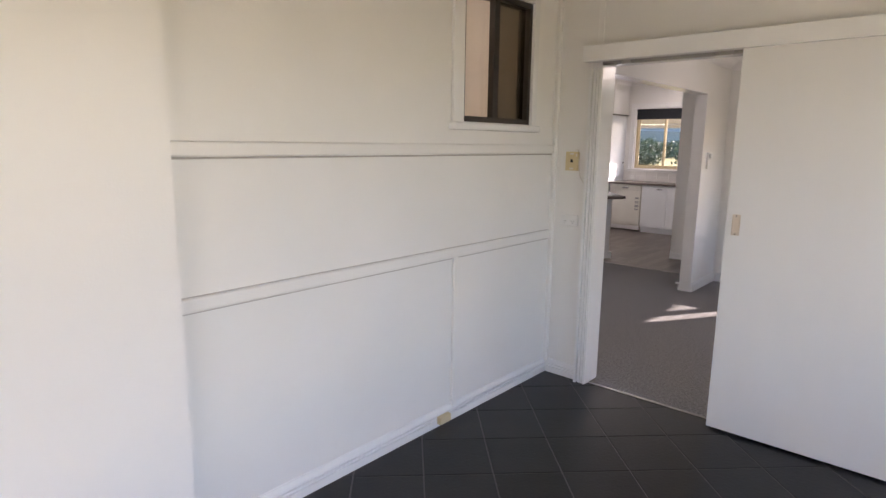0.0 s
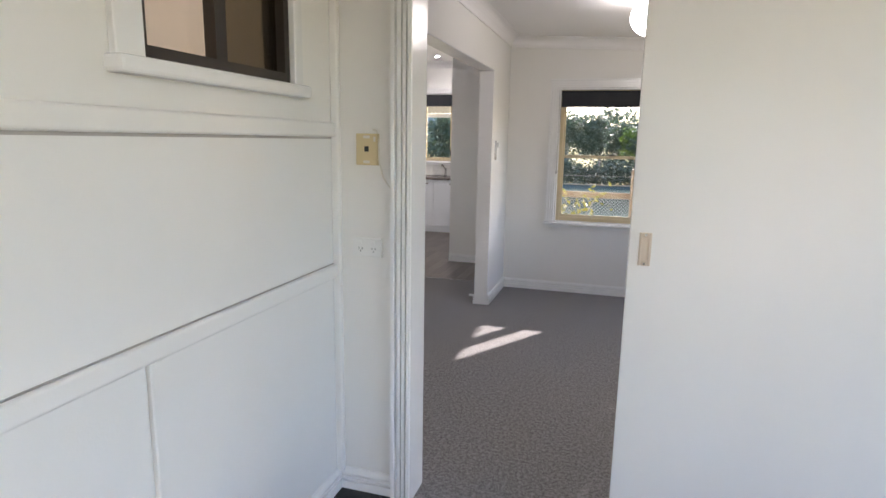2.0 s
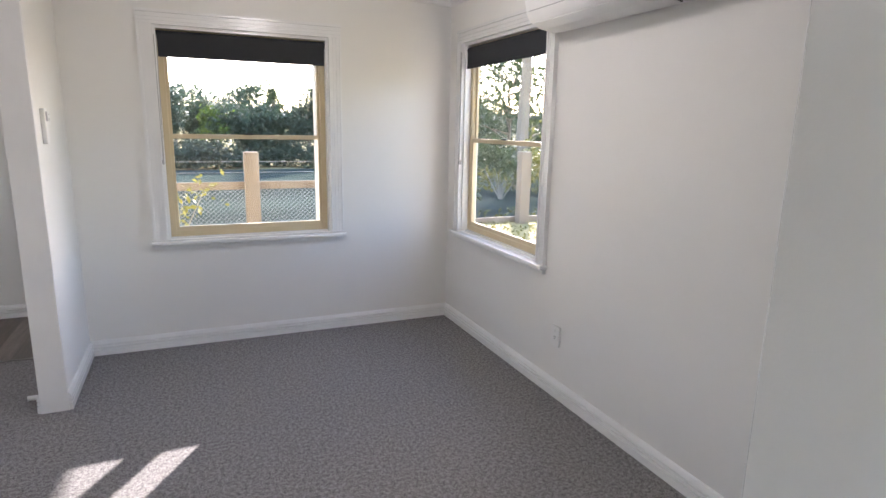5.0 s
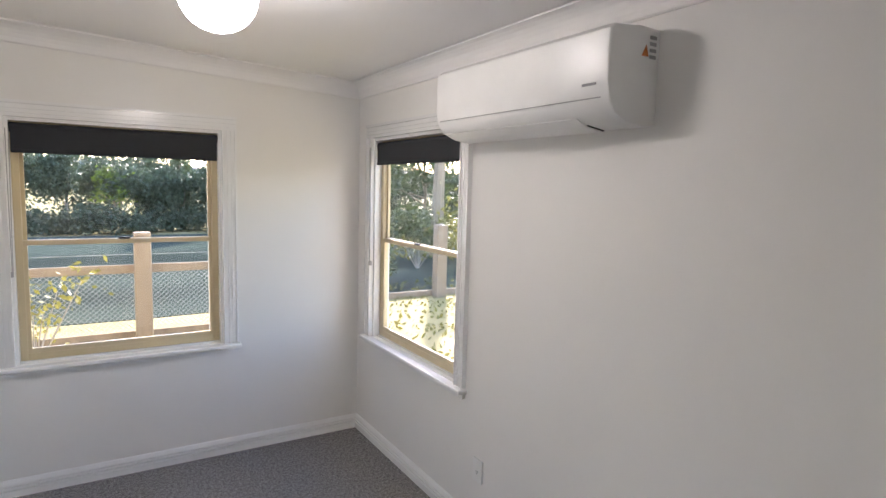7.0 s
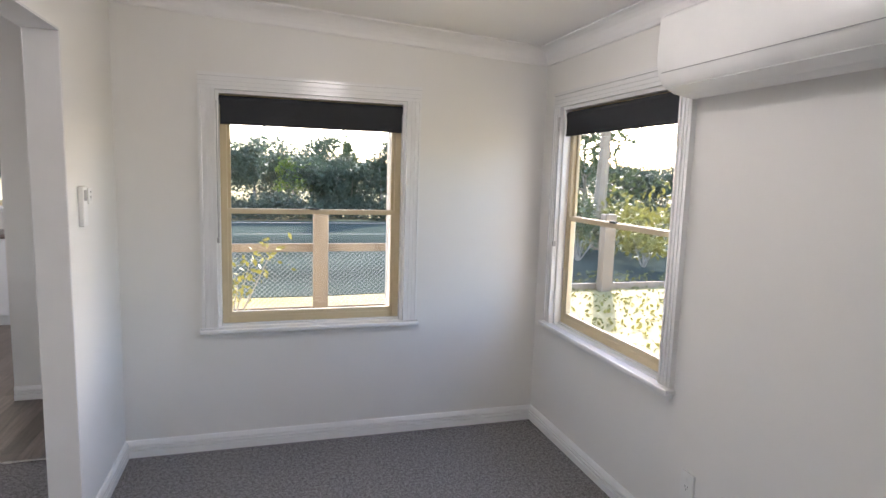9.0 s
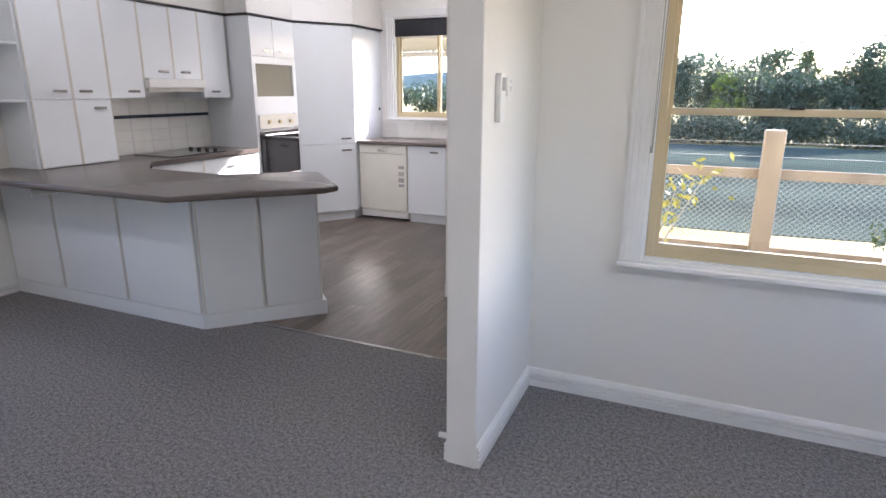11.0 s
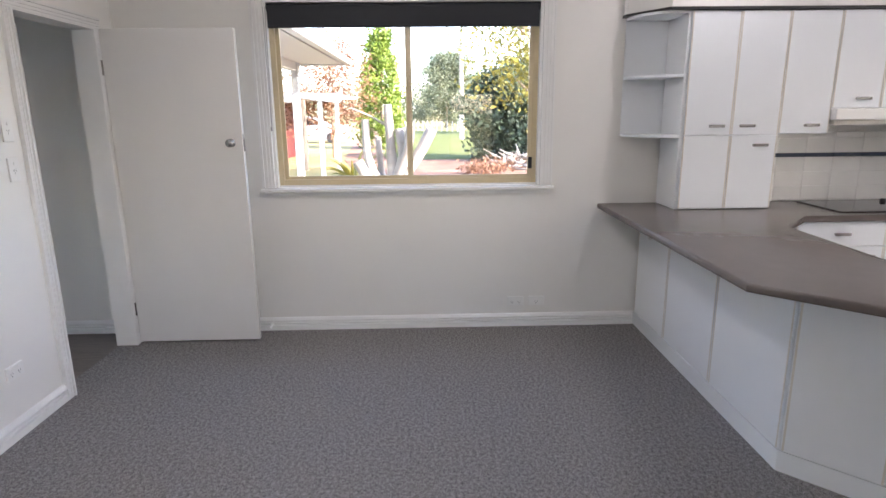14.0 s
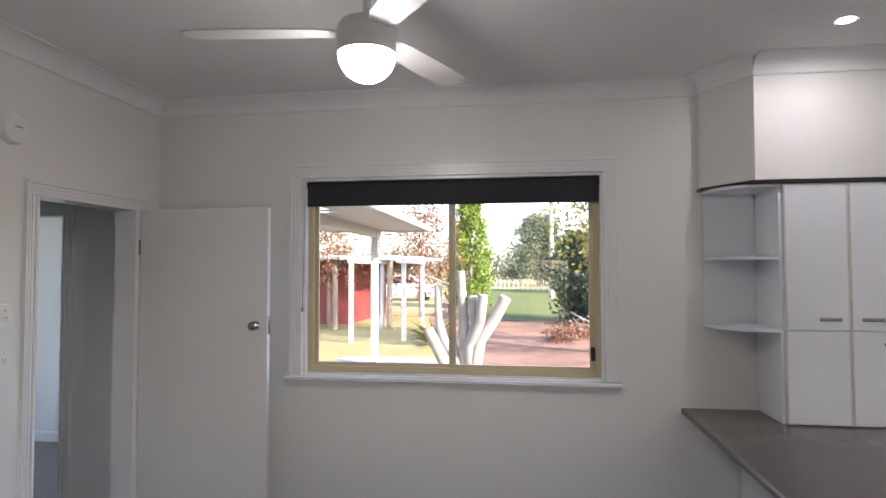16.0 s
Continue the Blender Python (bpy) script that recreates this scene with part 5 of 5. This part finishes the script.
sj = Matrix.Translation(-shed.location)
part(Shape().box(-27, -21.6, -6.0, -0.2, GZ, 2.0).done("wall", M_RED, shed), sj)
part(Shape().box(-27.5, -19.6, -6.5, 1.8, 2.02, 2.14).done("roof", M_IRON, shed), sj)
for y in (-0.2, 1.6):
    part(Shape().tube((-19.9, y, GZ - 0.1), (-19.9, y, 2.02), 0.09, seg=10).done("post", M_TIMBER, shed), sj)
car = empty("parked_car", "silver wagon parked by the pergola", "car", loc=(-38, -1.9, GZ))
cj = Matrix.Translation(-car.location)
cp = [(-0.4, 0.35), (0.0, 0.25), (4.4, 0.25), (4.6, 0.5), (4.55, 0.95), (3.5, 1.05), (2.7, 1.55), (0.6, 1.58), (-0.1, 1.0), (-0.4, 0.9)]
cf = lambda u, n, z: Vector((-37 - n, -4.0 + u, GZ + 0.02 + z))
part(Shape(cf).prism([(u, 0, z) for u, z in cp], (0, 1.75, 0)).done("body", M_CARP, car), cj)
part(Shape(cf).prism([(u, -0.004, z) for u, z in [(0.15, 1.02), (3.25, 1.08), (2.62, 1.46), (0.68, 1.48)]], (0, 1.758, 0)).done("windows", M_BLACKGLASS, car), cj)
for u in (0.55, 3.65):
    for n in (-0.02, 1.57):
        w = part(Shape(cf).tube((u, n, 0.31), (u, n + 0.2, 0.31), 0.32, seg=20).done("wheel", M_TYRE, car), cj)

# pruned pale tree in the garden bed
pt = empty("pruned_tree", "pale bare tree cut back to thick stubs", "tree", loc=(-10.6, 5.0, GZ))
pk = Matrix.Translation(-pt.location)
s = Shape()
s.tube((-10.6, 5.0, GZ - 0.1), (-10.6, 5.0, 0.12), 0.20, 0.17, 12)
def limb(sh, pts, r0, r1):
    """A crooked tapering limb with a swollen, sawn end."""
    k = len(pts) - 1
    for i in range(k):
        a, b = r0 + (r1 - r0) * i / k, r0 + (r1 - r0) * (i + 1) / k
        sh.tube(pts[i], pts[i + 1], a, b * (1.12 if i == k - 1 else 1.0), 10)


limb(s, [(-10.6, 4.95, 0.0), (-10.4, 4.66, 0.26), (-10.35, 4.38, 0.81)], 0.12, 0.075)
limb(s, [(-10.6, 4.92, 0.05), (-10.75, 4.56, 0.62), (-10.8, 4.49, 0.90), (-10.8, 4.47, 1.44)], 0.10, 0.055)
limb(s, [(-10.6, 4.95, 0.05), (-10.7, 4.90, 0.60), (-10.65, 4.88, 1.05), (-10.6, 4.85, 1.66)], 0.12, 0.055)
limb(s, [(-10.6, 5.0, 0.0), (-10.6, 4.99, 0.53), (-10.6, 5.08, 0.86), (-10.6, 5.02, 1.29)], 0.11, 0.07)
limb(s, [(-10.6, 4.99, 0.53), (-10.5, 5.15, 0.92), (-10.45, 5.20, 1.31)], 0.09, 0.065)
limb(s, [(-10.6, 5.03, 0.1), (-10.6, 5.13, 0.62), (-10.55, 5.36, 0.95), (-10.5, 5.53, 1.27)], 0.11, 0.08)
limb(s, [(-10.65, 4.88, 1.30), (-10.7, 4.60, 1.47), (-10.7, 4.27, 1.61)], 0.022, 0.010)
limb(s, [(-10.6, 4.9, 0.1), (-10.9, 4.70, 0.55), (-10.9, 4.66, 1.15)], 0.07, 0.045)
part(s.done("trunk", M_BARK, pt, True), pk)

tree("rust_tree", "bushy tree with rust-brown autumn leaves", -25, 1.7, 4.6, 2.3, M_LEAF_RUST, 41, 0.06, 6000, 0.3)
tree("rust_tree", "bushy tree with rust-brown autumn leaves", -20.5, -0.6, 4.2, 2.0, M_LEAF_RUST, 42, 0.055, 4500, 0.4)
e = empty("conifer", "narrow bright lime-green conifer", "tree", loc=(-31, 3.2, GZ))
ci2 = Matrix.Translation(-e.location)
part(Shape().tube((-31, 3.2, GZ - 0.1), (-31, 3.2, 4.6), 0.12, 0.03, 8).done("trunk", M_TIMBER, e), ci2)
rng = random.Random(43)
blobs = []
for k in range(70):
    q = k / 69
    w = 1.45 * (0.35 + 0.65 * math.sin(math.pi * (0.30 + 0.62 * q))) * (1 - 0.45 * q * q)
    a = rng.random() * math.tau
    blobs.append((-31 + w * 0.65 * math.cos(a), 3.2 + w * 0.65 * math.sin(a), GZ + 0.4 + 5.1 * q, 0.40, 0.40, 0.46))
part(leaves("crown", M_LEAF_LIME, blobs, 16000, 0.075, "", "", parent=e, seed=43), ci2)
tree("garden_tree", "rounded grey-green tree beyond the lawn", -70, 7.6, 8.2, 3.7, M_LEAF_GREY, 44, 0.13, 20000, 0.12)
tree("garden_tree", "small yellow-green tree beyond the lawn", -76, 12.0, 6.2, 2.6, M_LEAF_LIME, 49, 0.13, 8000, 0.12)
tree("garden_tree", "rounded green tree beyond the lawn", -50, 13.5, 6.0, 4.0, M_LEAF, 45, 0.12, 9000, 0.12)
tree("garden_tree", "spreading yellow-green tree over the lawn", -15, 8.25, 6.4, 2.2, M_LEAF_YEL, 46, 0.055, 11000, 0.34)
tree("dark_bush", "dense dark green bush beside the lawn", -23.0, 8.35, 3.3, 1.5, M_LEAF_DARK, 47, 0.10, 18000, 0.06)
tree("dark_bush", "dense dark green bush beside the lawn", -20, 14.0, 4.2, 2.4, M_LEAF_DARK, 48, 0.07, 12000, 0.08)
blobs = []
rng = random.Random(9)
for k in range(46):
    y = -40 + k * 2.4
    h = 5.0 + 4.0 * rng.random()
    blobs.append((-118 + rng.uniform(-4, 4), y, GZ + h * 0.45, 2.4, 2.4, h * 0.5))
leaves("tree_line", M_LEAF_GREY, blobs, 34000, 0.24, "distant line of green trees west of the drive", "trees", "stuff", seed=6)
pole = empty("power_pole", "tall pale timber power pole with crossarm", "power pole", loc=(-40, 7.65, GZ))
pl = Matrix.Translation(-pole.location)
part(Shape().tube((-40, 7.65, GZ - 0.3), (-40, 7.65, 6.6), 0.17, 0.12, 10).done("shaft", M_BARK, pole), pl)
part(Shape().box(-40.06, -39.94, 6.9, 8.4, 5.5, 5.62).done("crossarm", M_TIMBER, pole), pl)
wf = empty("white_fence", "row of white timber fence posts along the drive", "fence", loc=(-59, 4.7, GZ))
wj = Matrix.Translation(-wf.location)
for k in range(16):
    q = k / 15
    x, y = -64 + 10 * q, 1.3 + 6.8 * q
    part(Shape().box(x - 0.045, x + 0.045, y - 0.045, y + 0.045, GZ - 0.1, 0.75).done("post", M_WHITEOUT, wf), wj)
bp = Shape()
for k in range(70):
    a, q = rng.random() * math.tau, rng.random() ** 0.5
    p0 = Vector((-19.8 + 0.9 * q * math.cos(a), 8.4 + 1.1 * q * math.sin(a), GZ + 0.02 + 0.35 * (1 - q) + 0.1 * rng.random()))
    p1 = p0 + Vector((rng.uniform(-0.5, 0.5), rng.uniform(-0.8, 0.8), rng.uniform(-0.02, 0.38)))
    bp.tube(p0, p1, 0.03 * (0.5 + rng.random()), 0.012, 5)
tagged(bp.done("brush_pile", M_BARK), "heap of cut branches on the ground by the bush", "brush pile")
ag = empty("agave", "pale agave clump with long arching pointed leaves", "plant", loc=(-16.4, 3.5, GZ))
agi = Matrix.Translation(-ag.location)
for k in range(22):
    a, up = k * 2.4, 0.45 + 0.75 * rng.random()
    c, sn, ln = math.cos(a), math.sin(a), 0.55 + 0.35 * rng.random()
    at3 = lambda q: Vector((-16.4 + c * ln * q, 3.5 + sn * ln * q, GZ + ln * (1.6 * up * q - 0.75 * q * q)))
    lf = Shape()
    for i in range(4):
        lf.tube(at3(i / 4), at3((i + 1) / 4), 0.055 * (1 - i / 4.6), 0.055 * (1 - (i + 1) / 4.6), 5)
    part(lf.done("leaf", M_LEAF_YEL, ag), agi)
blobs = [(-18.5 + rng.uniform(-1.5, 1.5), 7.6 + rng.uniform(-1.0, 1.5), GZ + 0.15, 0.5, 0.5, 0.2) for k in range(10)]
leaves("leaf_litter", M_LEAF_RUST, blobs, 1600, 0.05, "heap of dry leaves and garden clippings", "leaf litter", "stuff", seed=7)
structure(Shape().prism([(-400, 520, -2), (400, 560, -2), (400, 560, 14), (250, 560, 18), (90, 555, 12), (-20, 545, 16), (-150, 540, 24), (-270, 530, 17), (-400, 520, 20)], (0, 40, 0)).done("backdrop", M_HILL), "far wooded hills on the horizon", "hills")


# ---- pieces: floor tiles, planks, splashback tiles ----
def clip(poly, x0, x1, y0, y1):
    for axis, lim, sign in ((0, x0, 1), (0, x1, -1), (1, y0, 1), (1, y1, -1)):
        out = []
        for i, p in enumerate(poly):
            q = poly[i - 1]
            a, b = (q[axis] - lim) * sign, (p[axis] - lim) * sign
            if (a < 0) != (b < 0):
                t = a / (a - b)
                out.append((q[0] + (p[0] - q[0]) * t, q[1] + (p[1] - q[1]) * t))
            if b >= 0:
                out.append(p)
        poly = out
        if len(poly) < 3:
            return []
    return poly


def slab_mesh(name, poly, h, bevel, mat):
    sh = Shape().prism([(x, y, 0) for x, y in poly], (0, 0, h))
    es = [e for e in sh.bm.edges if e.verts[0].co.z > h / 2 and e.verts[1].co.z > h / 2]
    bmesh.ops.bevel(sh.bm, geom=es, offset=bevel, segments=1, profile=0.5, affect="EDGES")
    bmesh.ops.recalc_face_normals(sh.bm, faces=sh.bm.faces)
    me = bpy.data.meshes.new(name)
    sh.bm.to_mesh(me)
    sh.bm.free()
    me.materials.append(mat)
    return me


floor_entry = bpy.data.objects["floor_entry"]
T, G = 0.336, 0.006
r2 = math.sqrt(0.5)
whole = slab_mesh("tile", [((T / 2 - G / 2) * 2 * r2 * a, (T / 2 - G / 2) * 2 * r2 * b) for a, b in ((1, 0), (0, 1), (-1, 0), (0, -1))], 0.008, 0.0015, M_SLATE)
ox, oy = -0.687, 2.278
for i in range(-16, 17):
    for j in range(-16, 17):
        cx = ox + (i + 0.5 - j - 0.5) * T * r2
        cy = oy + (i + 0.5 + j + 0.5) * T * r2
        R = (T / 2 - G / 2) * 2 * r2
        if not (BX - R < cx < 2.2 + R and -1.6 - R < cy < 3.335 + R):
            continue
        full = BX + R < cx < 2.2 - R and -1.6 + R < cy < 3.335 - R
        if full:
            me = whole
        else:
            poly = clip([(cx + R, cy), (cx, cy + R), (cx - R, cy), (cx, cy - R)], BX, 2.2, -1.6, 3.335)
            if len(poly) < 3 or abs(sum(p[0] * q[1] - q[0] * p[1] for p, q in zip(poly, poly[1:] + poly[:1]))) < 0.004:
                continue
            me = slab_mesh("tile", [(x - cx, y - cy) for x, y in poly], 0.008, 0.001, M_SLATE)
        ob = new("tile", me)
        ob.location = (cx, cy, -0.008)
        ob.parent = floor_entry

floor_k = bpy.data.objects["floor_kitchen"]
PW, PL = 0.110, 0.62
rng = random.Random(2)
plank = slab_mesh("plank", [(-PW / 2 + 0.0003, -PL / 2 + 0.0003), (PW / 2 - 0.0003, -PL / 2 + 0.0003), (PW / 2 - 0.0003, PL / 2 - 0.0003), (-PW / 2 + 0.0003, PL / 2 - 0.0003)], 0.004, 0.0003, M_VINYL)
for c in range(34):
    cx = -1.59 - PW * (c + 0.5)
    start = 7.192 - PL * rng.random()
    while start < KN:
        y0, y1 = max(start, 7.192), min(start + PL, KN)
        if y1 - y0 > PL - 0.001:
            me = plank
        elif y1 - y0 > 0.02:
            k = (y1 - y0) / 2 - 0.0003
            me = slab_mesh("plank", [(-PW / 2 + 0.0003, -k), (PW / 2 - 0.0003, -k), (PW / 2 - 0.0003, k), (-PW / 2 + 0.0003, k)], 0.004, 0.0003, M_VINYL)
        else:
            start += PL
            continue
        ob = new("plank", me)
        ob.location = (cx, (y0 + y1) / 2, -0.004)
        ob.parent = floor_k
        start += PL

sp = empty("splashback", "white tiled splashback with a narrow navy band", "splashback", kind="structure")
tw, th = 0.20, 0.10
for row in range(5):
    z0 = TOP + 0.004 + row * th + (0.03 if row >= 3 else 0)
    z1 = min(z0 + th - 0.0012, 1.374)
    for c in range(7):
        y0 = 7.695 + c * tw
        y1 = min(y0 + tw - 0.0012, 8.985)
        if y1 - y0 < 0.03 or z1 - z0 < 0.02:
            continue
        Shape(west(WX)).box(y0, y1, -0.008, 0, z0, z1, 0.0015).done("tile", M_TILEW, sp)
for c in range(7):
    y0 = 7.695 + c * tw
    y1 = min(y0 + tw - 0.0012, 8.985)
    if y1 - y0 > 0.03:
        Shape(west(WX)).box(y0, y1, -0.010, 0, TOP + 0.004 + 3 * th, TOP + 0.032 + 3 * th, 0.0015).done("band_tile", M_TILEB, sp)
for c in range(9):
    for row in range(2):
        Shape(north(KN)).box(-4.35 + c * 0.22, -4.352 + (c + 1) * 0.22, -0.008, 0, TOP + 0.004 + row * 0.095, TOP + 0.097 + row * 0.095, 0.0015).done("tile", M_TILEW, sp)
